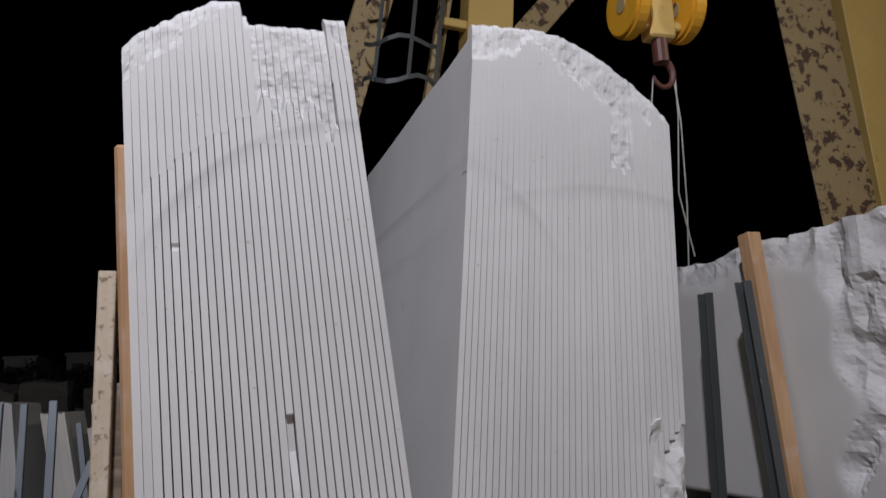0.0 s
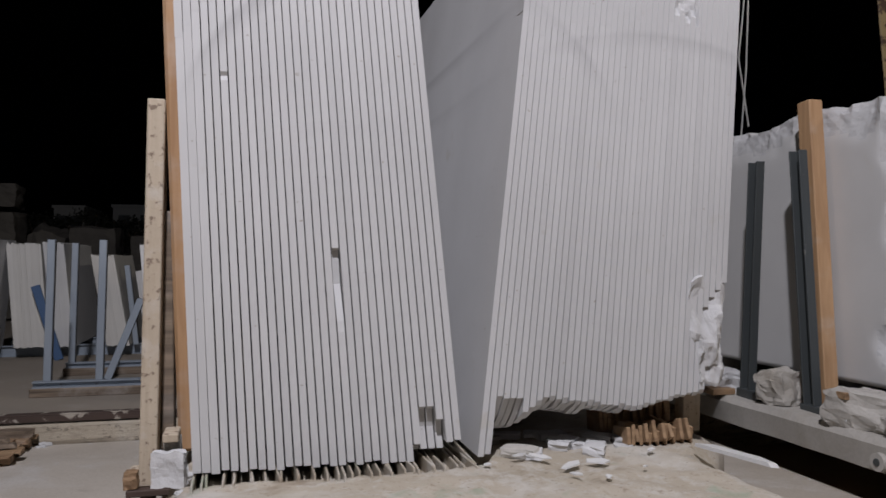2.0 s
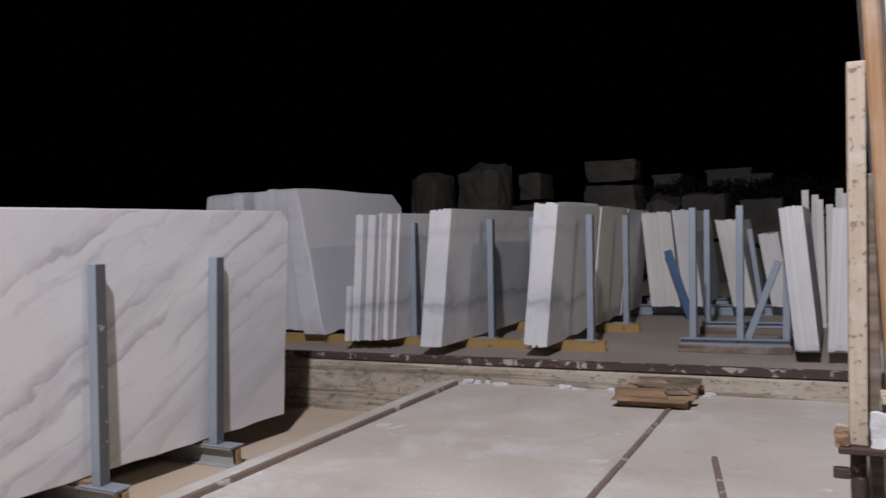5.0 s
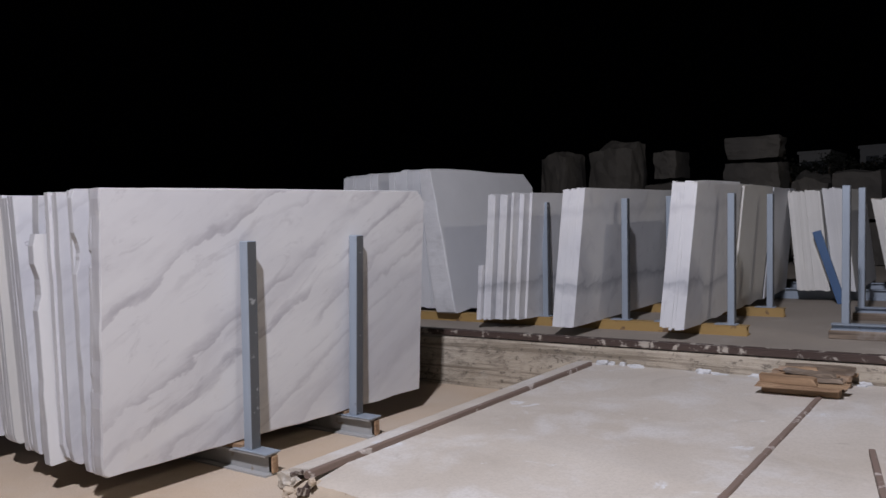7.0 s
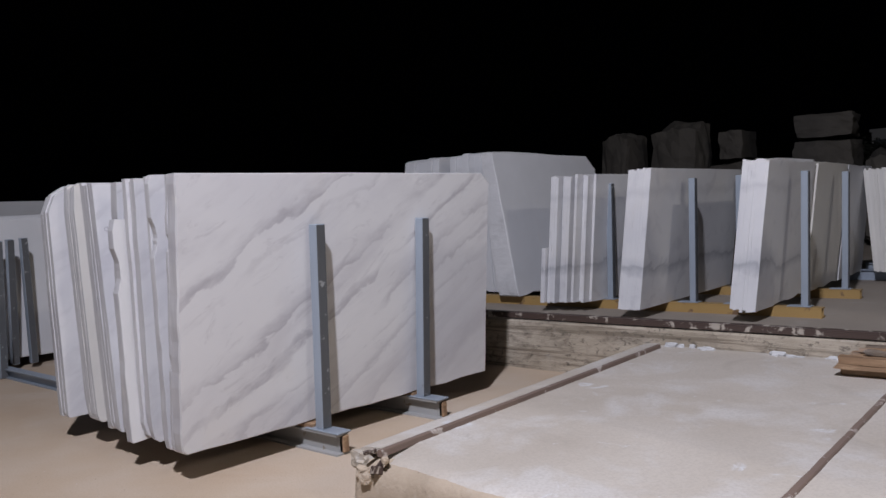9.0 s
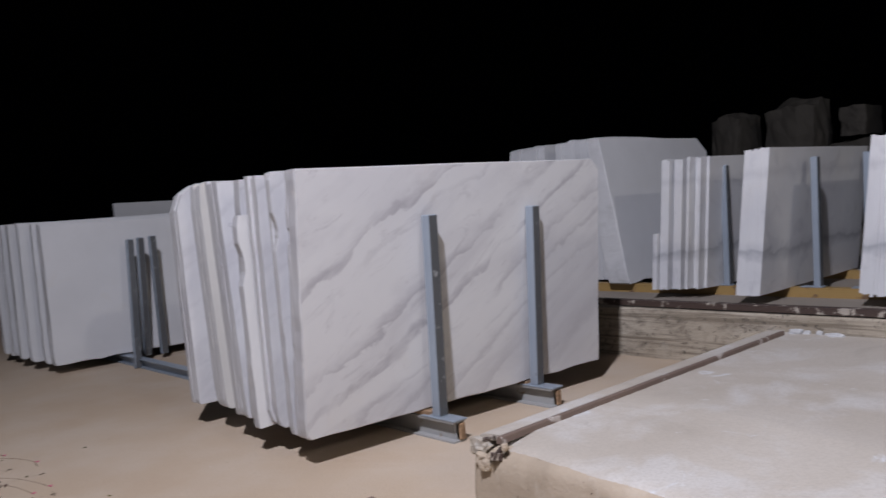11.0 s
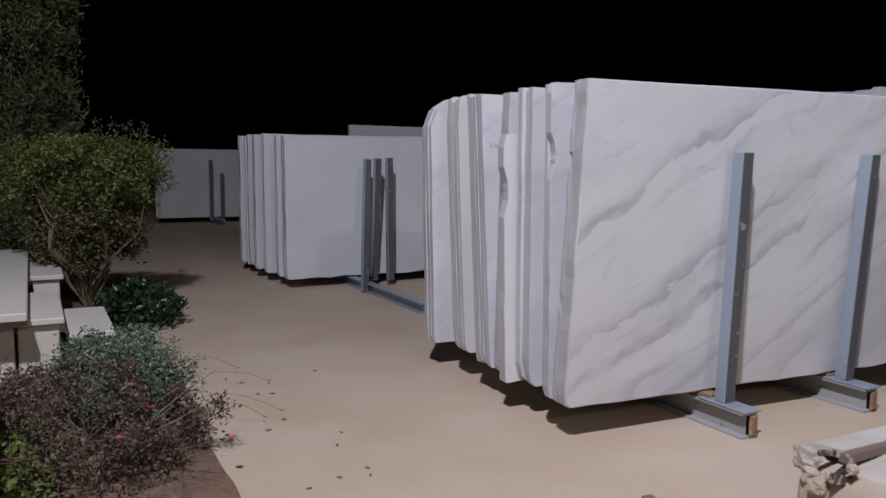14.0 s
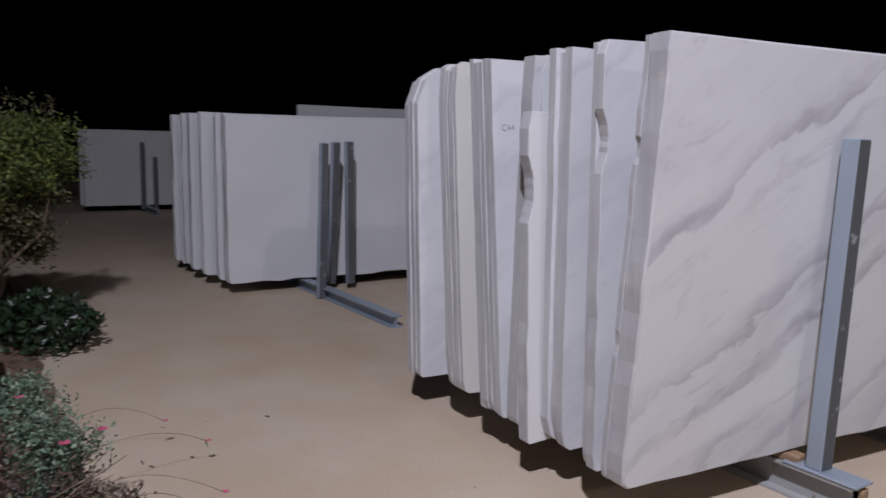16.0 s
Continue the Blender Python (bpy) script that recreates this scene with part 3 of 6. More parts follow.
def platform():
    """A cast slab with a chipped front edge, 32 cm above the yard."""
    bm = bmesh.new()
    x0, x1, y1, z = -0.13, 6.45, 3.42, 0.32
    nx = 420
    rows = []
    for i in range(nx + 1):
        x = x0 + (x1 - x0) * i / nx
        chip = 0.075 * max(0.0, noise.noise(Vector((x * 2.1, 0.3, 0)))) + 0.05 * max(0.0, 1 - (x + 0.13) / 0.25) + 0.016 * noise.noise(Vector((x * 7, 1.3, 0)))
        y = 0.05 - 0.12 * min(1, max(0, x / 1.2)) + chip
        if i == 0:
            y += 0.06
        row = [(x, y1, z), (x, y - chip + 0.3, z)]
        for dy, dz in ((0.17, 0.003), (0.11, 0.008), (0.065, 0.015), (0.03, 0.03), (0.006, 0.055), (-0.006, 0.09), (-0.012, 0.13), (-0.014, 0.18), (-0.016, 0.23), (-0.018, 0.28)):
            zz = z - dz - min(chip, 0.06) * 0.35
            w = 0.010 * noise.noise(Vector((x * 5, dz * 26, 2))) + 0.006 * noise.noise(Vector((x * 21, dz * 60, 6)))
            row.append((x, y - chip * (0.75 if dz < 0.005 else 0.4 if dz < 0.01 else min(1.0, dz / 0.11)) + dy + w * (1 if dz > 0.01 else 0.4), zz + w * 0.35))
        row.append((x, y - chip - 0.02, 0.0))
        rows.append(row)
    verts = [[bm.verts.new(p) for p in r] for r in rows]
    for a, b in zip(verts, verts[1:]):
        for i in range(len(a) - 1):
            bm.faces.new((a[i], b[i], b[i + 1], a[i + 1]))
    left = verts[0]
    foot = bm.verts.new((x0, y1, 0))
    bm.faces.new([*left, foot])
    foot2 = bm.verts.new((x1, y1, 0))
    bm.faces.new([*verts[-1][::-1], foot2][::-1])
    for f in bm.faces:
        f.material_index = 1 if f.calc_center_median().z < 0.285 else 0
    ob = solo("platform", bm, PLATFORM, (0, 0, 0), "pale dusty concrete platform with a chipped edge", "platform", kind="structure", smooth=True)
    ob.data.materials.append(SIDE)
    return ob


platform()

for i, (x, y, z, w, m) in enumerate(((-0.115, 0.12, 0.21, 0.09, 0), (-0.08, 0.075, 0.18, 0.06, 1), (0.1, 0.05, 0.29, 0.03, 1), (-0.02, 0.035, 0.17, 0.05, 1), (0.03, 0.03, 0.24, 0.03, 1))):
    bm = rounded_rock((w * 1.1, w * 1.2, w * 1.0), 500 + i, 0.22, 4, 0.7)
    solo("concrete_lump", bm, SIDE if m else DECKSTONE, (x, y, z), "broken concrete lump at the platform corner", "concrete", "broken corner", kind="structure", turn=33 * i)
bm = bmesh.new()
bar(bm, (0.05, -0.005, 0.27), (0.07, 0.06, 0.25), 0.04, 0.012, (1, 0, 0), 0.003)
bar(bm, (-0.03, 0.03, 0.33), (0.0, 0.09, 0.335), 0.02, 0.02, (0, 0, 1), 0.003)
bar(bm, (0.02, 0.05, 0.24), (0.06, 0.1, 0.31), 0.025, 0.02, (0, 0, 1), 0.003)
solo("rusty_anchor", bm, RUSTDARK, (0, 0, 0), "bent rusty anchor under the rail end", "metal", kind="structure")

# low retaining wall behind the pit, with the steel edge rail on its top
bm = bmesh.new()
nx = 90
cols = []
for i in range(nx + 1):
    x = -9.0 + 18.6 * i / nx
    w = 0.012 * noise.noise(Vector((x * 2.1, 0, 0))) + 0.006 * noise.noise(Vector((x * 9, 0, 2)))
    cols.append([bm.verts.new(p) for p in ((x, 3.43 + w, 0), (x, 3.42 + w * 0.6, 0.2), (x, 3.43 - w, 0.44), (x, 3.45, 0.455), (x, 3.7, 0.455), (x, 3.7, 0.0))])
for a, b in zip(cols, cols[1:]):
    for i in range(5):
        bm.faces.new((a[i], b[i], b[i + 1], a[i + 1]))
solo("wall_pit", bm, WALL, (0, 0, 0), "low stained concrete retaining wall with black mould", "wall", kind="structure")
bm = B(-9, 9.6, 3.44, 3.46, 0.468, 0.512, bevel=0.003)
box(bm, -9, 9.6, 3.44, 3.53, 0.512, 0.522, bevel=0.002)
solo("edge_rail", bm, RUSTDARK, (0, 0, 0), "brown rusty steel edge angle along the wall top", "rail", kind="structure")
bm = B(-40, 60, 3.701, 60, 0.0, 0.32)
solo("floor_upper", bm, UPPERFLOOR, (0, 0, 0), "raised concrete floor of the slab yard", "floor", kind="structure")

# the pair of tracks let into the platform
def track_rail(x, y0, y1, w, top, seed):
    """A worn flat-topped rail, a little wavy and pitted."""
    bm = bmesh.new()
    n = 60
    rings = []
    for i in range(n + 1):
        y = y0 + (y1 - y0) * i / n
        e = 0.004 * noise.noise(Vector((y * 5, seed, 0))) + 0.002 * noise.noise(Vector((y * 19, seed, 3)))
        rings.append([bm.verts.new((x + e + dx * w, y, dz)) for dx, dz in ((-1.15, 0.315), (-1.0, top - 0.006), (-0.7, top + e * 0.4), (0.7, top + e * 0.4), (1.0, top - 0.006), (1.15, 0.315))])
    for a, b in zip(rings, rings[1:]):
        for i in range(5):
            bm.faces.new((a[i], b[i], b[i + 1], a[i + 1]))
    bm.faces.new(rings[0])
    bm.faces.new(rings[-1][::-1])
    return solo("track_rail", bm, RUST, (0, 0, 0), "worn rusty track rail set in concrete", "rail", "track rails", "structure")


track_rail(0.05, 0.06, 3.3, 0.014, 0.35, 1)
track_rail(1.86, -0.02, 3.4, 0.018, 0.332, 2)
bm = bmesh.new()
rings = []
for i in range(91):
    y = 0.1 + 3.28 * i / 90
    e, g = noise.noise(Vector((y * 4, 1, 0))), noise.noise(Vector((y * 13, 2, 0)))
    rings.append([bm.verts.new(p) for p in ((-0.126, y, 0.30), (-0.12 + 0.006 * g, y, 0.328), (-0.07, y, 0.338 + 0.004 * e), (-0.01 + 0.008 * e, y, 0.343 + 0.003 * g), (0.026, y, 0.346), (0.028, y, 0.315))])
for a, b in zip(rings, rings[1:]):
    for i in range(5):
        bm.faces.new((a[i], b[i], b[i + 1], a[i + 1]))
bm.faces.new(rings[0])
bm.faces.new(rings[-1][::-1])
solo("rail_mortar", bm, PLATFORM, (0, 0, 0), "pale mortar strip beside the track rail", "mortar", kind="structure")


# ---- the saw trolley with the two halves of the sawn block ----
def deck():
    bm = bmesh.new()
    nx, ny = 110, 140
    x0, x1, y0, y1 = 3.06, 5.42, -1.1, 3.3
    grid = []
    for j in range(ny + 1):
        row = []
        for i in range(nx + 1):
            x, y = x0 + (x1 - x0) * i / nx, y0 + (y1 - y0) * j / ny
            e = min(i, nx - i, 7) / 7
            right = x1 - 0.27 * min(1.0, max(0.0, (0.75 - y) / 0.3))
            x = x0 + (right - x0) * i / nx
            z = 0.78 + 0.014 * noise.noise(Vector((x * 3, y * 3, 0))) * e + 0.012 * noise.noise(Vector((x * 13, y * 9, 3))) + 0.006 * noise.noise(Vector((x * 31, y * 22, 3))) - (1 - e) ** 1.5 * 0.09
            if 3.14 < x < 4.24 and 0.5 < y < 0.95:
                z -= 0.035
            row.append(bm.verts.new((x + (0.02 * noise.noise(Vector((0, y * 5, 1))) if i in (0, nx) else 0), y, z)))
        grid.append(row)
    for a, b in zip(grid, grid[1:]):
        for i in range(nx):
            bm.faces.new((a[i], a[i + 1], b[i + 1], b[i]))
    ring = [grid[0][i] for i in range(nx + 1)] + [grid[j][nx] for j in range(1, ny + 1)] + [grid[ny][i] for i in range(nx - 1, -1, -1)] + [grid[j][0] for j in range(ny - 1, 0, -1)]
    low = [bm.verts.new((v.co.x, v.co.y, 0.5)) for v in ring]
    k = len(ring)
    for i in range(k):
        bm.faces.new((ring[i], low[i], low[(i + 1) % k], ring[(i + 1) % k]))
    bm.faces.new(low)
    return bm


trolley = thing("saw_trolley", (0, 0, 0), "low saw trolley with a rough dusty concrete deck", "trolley")
part("deck", deck(), DECKSTONE, trolley, smooth=True)
ridge_bm = B(-0.007, 0.007, 0.43, 0.95, 0.69, 0.797, bevel=0.004)
for v in ridge_bm.verts:
    if v.co.y < 0.6 and v.co.z > 0.75:
        v.co.y += 0.03
        v.co.x *= 0.6
ridge_mesh = mesh_of("saw_ridge", ridge_bm, DECKSTONE)
rng = random.Random(4)
for i in range(33):
    ridge = new("saw_ridge", ridge_mesh)
    ridge.parent = trolley
    ridge.matrix_world = pose(3.15 + 0.0322 * i, rng.uniform(-0.03, 0.02), rng.uniform(-0.006, 0.0), 0, 0, rng.uniform(-3, 3))
for x in (3.5, 4.9):
    part("side_beam", B(x - 0.08, x + 0.08, -1.0, 3.2, 0.36, 0.5, bevel=0.005), RUST, trolley, "rusty steel side beam")
for x in (3.5, 4.9):
    for y in (-0.6, 2.6):
        bm = bmesh.new()
        tube(bm, (x - 0.05, y, 0.43), (x + 0.05, y, 0.43), 0.108, seg=20)
        part("wheel", bm, RUST, trolley)


def front_edge(height, rng, broken=0.0, foot=0.0, notch=None, depth=0.14):
    """The near edge of a sawn slab, from the top down."""
    pts = []
    if broken:
        pts += [(depth, height - 0.03), (depth, height - broken + 0.012), (0.0, height - broken)]
        start = height - broken - 0.03
    else:
        pts.append((rng.uniform(0, 0.012), height - 0.03))
        start = height - 0.08
    z = start
    while z > 0.14 + foot:
        pts.append((rng.uniform(0.0, 0.0002), z))
        z -= 0.22
    if notch:
        a, b, depth = notch
        pts = [p for p in pts if not (a - 0.01 < p[1] < b + 0.01)]
        pts += [(0.0, b), (depth * 0.7, b - 0.01), (depth, (a + b) / 2), (0.004, a)]
        pts.sort(key=lambda p: -p[1])
    return pts


def sawn_half(name, label, count, u_bottom, u_top, z0, tops, seed, bottom, broken, thin, notches=(), depth=0.07, chamfer=0.0009, drop=None, closed=-1.0, chips=None):
    """Half of a gang-sawn block: slabs side by side, standing on their ends, with saw cuts between."""
    half = thing(name, (0, 0, 0), label, "marble block", "sawn marble block")
    rng = random.Random(seed)
    for i in range(count):
        k, k1 = i / count, (i + 1) / count
        b1 = u_bottom[0] + (u_bottom[1] - u_bottom[0]) * k1
        t1 = u_top[0] + (u_top[1] - u_top[0]) * k1
        wb = (u_bottom[1] - u_bottom[0]) / count
        wt = (u_top[1] - u_top[0]) / count
        zb = bottom(k)
        h = tops(k) - zb + rng.uniform(-0.006, 0.006)
        lean = (t1 - b1) / 2.35
        down = drop(k) if drop else 0.0
        outline = [(2.25 * j / 8, rng.uniform(0, 0.012) - down) for j in range(1, 9)]
        if down:
            outline = [(0.012, -0.012 + rng.uniform(-0.006, 0.006)), (0.05, -0.5 * down + rng.uniform(-0.008, 0.008)), (0.1, -0.85 * down + rng.uniform(-0.008, 0.008)), (0.15, -down)] + outline
        outline += [(2.25, h * j / 5) for j in range(1, 5)]
        outline += [(2.25 * (1 - j / 6), h + rng.uniform(-0.012, 0.004)) for j in range(0, 6)]
        br = broken(k)
        outline.append((depth + 0.01 if br else 0.015, h))
        note = next((n for n in notches if n[0] == i), None)
        outline += front_edge(h, rng, br, notch=(note[1] - zb, note[2] - zb, note[3]) if note else None, depth=depth)
        chip = chips(k) if chips else 0.0
        if chip:
            outline = [p for p in outline if p[0] > 0.001 or p[1] > chip + 0.02]
            outline += [(0.0, chip), (0.03, chip - 0.012), (0.05, chip * 0.5), (0.045, 0.0)]
        else:
            outline.append((0.0, 0.07))
            outline.append((rng.uniform(0.0, 0.003), rng.uniform(-0.006, 0.008)))
        g = 1.0 if k > closed else 0.4
        bm = slab_mesh(outline, wb - thin[0] * g, lean, chamfer * (1 if k > closed else 0.5), wt - thin[1] * g, h)
        ob = part("slab", bm, BLOCK, half)
        ob.matrix_world = pose(b1 + lean * (zb - z0), 0.55, zb)
    return half


def crest(half, count, u_bottom, u_top, k0, k1, low, top, rough, recess, groove, seed):
    """The broken skin along a block's top: smooth sawn face below, crumbled stone above, faint cuts between slabs."""
    bm = bmesh.new()
    nz = 34
    cols = []
    first, last = round(k0 * count), round(k1 * count)
    for i in range(first, last):
        rng = random.Random(seed * 50 + i)
        ragged = rng.uniform(-0.03, 0.03)
        kick = rng.uniform(-0.006, 0.006)
        inner = ((0.0, 1), (0.06, 0), (0.3, 0), (0.52, 0), (0.75, 0), (0.94, 0)) + (((1.0, 1),) if i == last - 1 else ())
        for f, cut in inner:
            k = (i + f) / count
            edge = cut and first < i + f < last
            b = u_bottom[0] + (u_bottom[1] - u_bottom[0]) * k
            t = u_top[0] + (u_top[1] - u_top[0]) * k
            z0, z1 = low(i / count), top(k)
            z1 += 0.009 * noise.noise(Vector((k * 22, seed, 0))) + 0.004 * noise.noise(Vector((k * 70, seed, 1)))
            start = z1 - rough(k) + ragged * (1 if rough(k) > 0.07 else 0.3)
            col = []
            for j in range(nz + 1):
                z = z0 + (z1 - z0) * j / nz
                x = b + (t - b) * (z - 0.82) / 2.35
                s = min(1.0, max(0.0, (z - start) / 0.025))
                p = Vector((k * 24, z * 24, seed))
                crumb = 0.9 * noise.noise(p * 0.35) + 0.5 * noise.noise(p * 1.0) + 0.3 * noise.noise(p * 2.1)
                y = 0.5497 + s * (recess + kick + 0.011 * crumb) + (0.0022 if edge else 0.0) * groove * (1 + 5 * max(0.0, 1 - (z - z0) / 0.4))
                if s > 0:
                    y += 0.02 * max(0.0, (z - z1 + 0.04) / 0.04) ** 2
                col.append(bm.verts.new((x, max(0.5495, y), z + s * 0.006 * crumb)))
            cols.append((col, k, start))
    for (a, ka, sa), (b, kb, sb) in zip(cols, cols[1:]):
        for j in range(nz):
            f = bm.faces.new((a[j], b[j], b[j + 1], a[j + 1]))
            f.material_index = 1 if f.calc_center_median().z > (sa + sb) / 2 else 0
    ring = [c[0][0] for c in cols] + cols[-1][0][1:] + [c[0][-1] for c in cols[-2::-1]] + cols[0][0][-2:0:-1]
    back = [bm.verts.new((v.co.x, 0.622, v.co.z)) for v in ring]
    n = len(ring)
    for i in range(n):
        bm.faces.new((ring[i], back[i], back[(i + 1) % n], ring[(i + 1) % n]))
    ob = part("broken_crest", bm, BLOCK, half, "crumbled white broken edge")
    ob.data.materials.append(MARBLE_ROUGH)
    return ob


def left_top(k):
    if k < 0.52:
        return 2.98 + 0.23 * min(1, k / 0.42) ** 0.75
    return 3.13 if k < 0.91 else 3.17


def left_low(k):
    """Where the saw's arc ends and the cuts close to faint lines."""
    return 2.34 + 0.4 * min(1.0, k / 0.52) ** 0.7 + 0.012 * math.sin(k * 143)


def right_top(k):
    return 3.21 - 0.37 * max(0.0, (k - 0.3) / 0.7) ** 1.7


def right_rough(k):
    if k < 0.1:
        return 0.17
    if k < 0.3:
        return 0.17 - 0.09 * (k - 0.1) / 0.2
    if k < 0.5:
        return 0.09 + 0.1 * (k - 0.3) / 0.2
    if k < 0.69:
        return 0.2
    return 0.47 if k < 0.8 else 0.09 if k < 0.86 else 0.13 if k < 0.9 else 0.05


def ragged_low(seed, base, spread):
    def low(k):
        return base + spread * math.sin(k * 143 + seed) * math.cos(k * 57)
    return low


LB, LT = (3.15, 4.14), (3.05, 3.90)
left_half = sawn_half("sawn_block_half", "white marble block sawn into upright slabs, leaning on the trolley", 31, LB, LT, 0.82,
                      lambda k: left_top(k) - 0.03, 3,
                      lambda k: 0.80 + (0.03 if k > 0.79 else 0) + (0.03 if k > 0.93 else 0),
                      lambda k: 0.46 if 0.53 <= k < 0.90 else (left_top(k) - 0.03 - left_low(k) - 0.03 if k < 0.53 else 0.20), (0.0060, 0.0030),
                      notches=((17, 1.33, 1.6, 0.035), (5, 2.2, 2.23, 0.008)), closed=0.09,
                      chips=lambda k: 0.17 if 0.83 < k < 0.9 else 0.12 if 0.9 <= k < 0.935 else 0.03 if 0.8 < k <= 0.83 else 0.0)
crest(left_half, 31, LB, LT, 0.0, 17 / 31, left_low, left_top, lambda k: 0.16 - 0.2 * k if k < 0.46 else 0.03, 0.008, 0.9, 31)
crest(left_half, 31, LB, LT, 17 / 31, 28 / 31, lambda k: 2.62, left_top, lambda k: 0.37 + 0.05 * math.sin(k * 61) + (0.1 if k > 0.84 else 0), 0.034, 2.2, 32)
crest(left_half, 31, LB, LT, 28 / 31, 1.0, lambda k: 2.89, lambda k: 3.17, lambda k: 0.04 + 1.6 * (k - 28 / 31), 0.012, 1.3, 33)
RB, RT = (4.20, 5.26), (4.46, 5.40)
right_low = ragged_low(2, 2.46, 0.09)


def right_bottom(k):
    """The broken lower edge of the face, from the deep left corner to the wedges."""
    if k < 0.03:
        return 0.80
    if k < 0.14:
        return 1.02
    if k < 0.24:
        return 0.955 + 0.6 * (k - 0.14)
    if k < 0.6:
        return 1.015 - 0.15 * (k - 0.24)
    return 0.955 + 0.2 * (k - 0.6) + (0.19 if k > 0.92 else 0) + (0.24 if k > 0.95 else 0)


right_half = sawn_half("sawn_block_half", "white marble block half with narrow saw cuts and a broken top", 38, RB, RT, 0.82,
                       lambda k: right_top(k) - 0.05, 7, right_bottom,
                       lambda k: right_top(k) - 0.05 - right_low(k) - 0.02, (0.0042, 0.0007), chamfer=0.0008,
                       drop=lambda k: 0.0 if k < 0.03 or k > 0.9 else 0.15 if k < 0.14 else 0.075 if k < 0.4 else 0.05 if k < 0.6 else 0.025,
                       notches=((36, 1.22, 1.43, 0.12), (35, 1.22, 1.4, 0.06), (34, 1.14, 1.36, 0.03)))
crest(right_half, 38, RB, RT, 0.0, 1.0, right_low, right_top, right_rough, 0.016, 0.35, 34)
for i, (x, y, z, size) in enumerate(((5.205, 0.735, 1.08, (0.17, 0.38, 0.38)), (5.185, 0.70, 1.02, (0.15, 0.3, 0.2)), (5.24, 0.95, 1.1, (0.14, 0.45, 0.36)))):
    corner = part("broken_corner", rounded_rock(size, 610 + i, 0.11, 13, 0.4), MARBLE_ROUGH, right_half, "rough white broken corner")
    corner.matrix_world = pose(x, y, z, 0, 0, 20 * i)

# props under and beside the block
bm = bmesh.new()
bar(bm, (2.972, 0.925, 0.69), (3.0, 0.9, 2.175), 0.065, 0.16, (0, 1, 0), 0.004)
solo("timber_plank", bm, PLANK, (0, 0, 0), "upright dusty timber plank beside the block", "plank")
bm = bmesh.new()
bar(bm, (3.11, 0.98, 0.8), (3.045, 0.86, 2.68), 0.06, 0.12, (0, 1, 0), 0.012)
solo("timber_prop", bm, TIMBER, (0, 0, 0), "orange timber prop leaning on the sawn block", "timber")
bm = bmesh.new()
bar(bm, (5.29, 0.85, 0.78), (5.31, 0.85, 1.25), 0.09, 0.07, (0, 1, 0), 0.005)
solo("wood_post", bm, PLANK, (0, 0, 0), "short dusty wooden post under the block", "post")
for row, (y, x0, n, h) in enumerate(((0.86, 4.84, 18, 0.15), (0.66, 4.87, 16, 0.07))):
    for i in range(n):
        x = x0 + i * 0.0195
        bm = bmesh.new()
        bar(bm, (x, y + 0.02 * math.sin(i * 3), 0.785), (x + 0.004 * math.sin(i * 1.7), y + 0.01, 0.785 + h + 0.02 * math.sin(i * 2.3)), 0.016, 0.13, (0, 1, 0), 0.002)
        solo("wood_wedge", bm, OLDWOOD, (0, 0, 0), "thin brown wooden wedge packed under the block", "wedge", "wedges under the block")
bm = bmesh.new()
bar(bm, (3.04, 1.02, 0.322), (3.03, 0.97, 1.75), 0.05, 0.11, (0, 1, 0), 0.005)
# darker wood than the other props, so the plank's shade sits in its colour
solo("timber_plank", bm, GREYWOOD, (0, 0, 0), "dark weathered plank between the prop and the block, its shade put in the wood tone", "plank")
part("bracket", B(2.9, 3.1, 0.8, 1.04, 0.662, 0.688, bevel=0.004), RUSTDARK, trolley, "black steel bracket")
part("bracket", B(2.88, 2.94, 0.82, 0.86, 0.56, 0.6, bevel=0.004), RUSTDARK, trolley, "black steel bracket")
bm = bmesh.new()
tube(bm, (2.97, 0.9, 0.33), (2.97, 0.9, 0.662), 0.03, seg=14)
part("strut", bm, RUSTDARK, trolley, "dark round strut")
bm = rounded_rock((0.05, 0.07, 0.06), 177, 0.12, 4, 0.4)
solo("wood_block", bm, OLDWOOD, (2.915, 0.84, 0.688), "small brown wood scrap on the bracket", "wood")
bm = rounded_rock((0.04, 0.06, 0.04), 178, 0.12, 4, 0.4)
solo("wood_block", bm, PLANK, (2.912, 0.99, 0.688), "small pale wood scrap on the bracket", "wood")
rng = random.Random(21)
for i in range(26):
    s = rng.uniform(0.035, 0.09)
    bm = rounded_rock((s * 1.7, s, s * 0.45), 40 + i, 0.1, 2, 0.1)
    solo("stone_chip", bm, MARBLE_ROUGH if i % 3 else BASECONC, (rng.uniform(4.28, 4.98), rng.uniform(0.58, 0.9), 0.772), "broken grey-white marble chip", "stone", "rubble under the block", turn=rng.uniform(0, 180))
def shard(name, pts, thick, at, turn, tip, material, label, group=""):
    """A flat broken splinter lying on a surface, its outline in x and y."""
    bm = bmesh.new()
    lower = [bm.verts.new((x, y, 0.0)) for x, y in pts]
    upper = [bm.verts.new((x * 0.96, y * 0.96, thick)) for x, y in pts]
    bm.faces.new(lower[::-1])
    bm.faces.new(upper)
    n = len(pts)
    for i in range(n):
        bm.faces.new((lower[i], lower[(i + 1) % n], upper[(i + 1) % n], upper[i]))
    ob = solo(name, bm, material, at, label, "stone", group)
    ob.matrix_world = pose(*at, tip[0], tip[1], turn)
    return ob


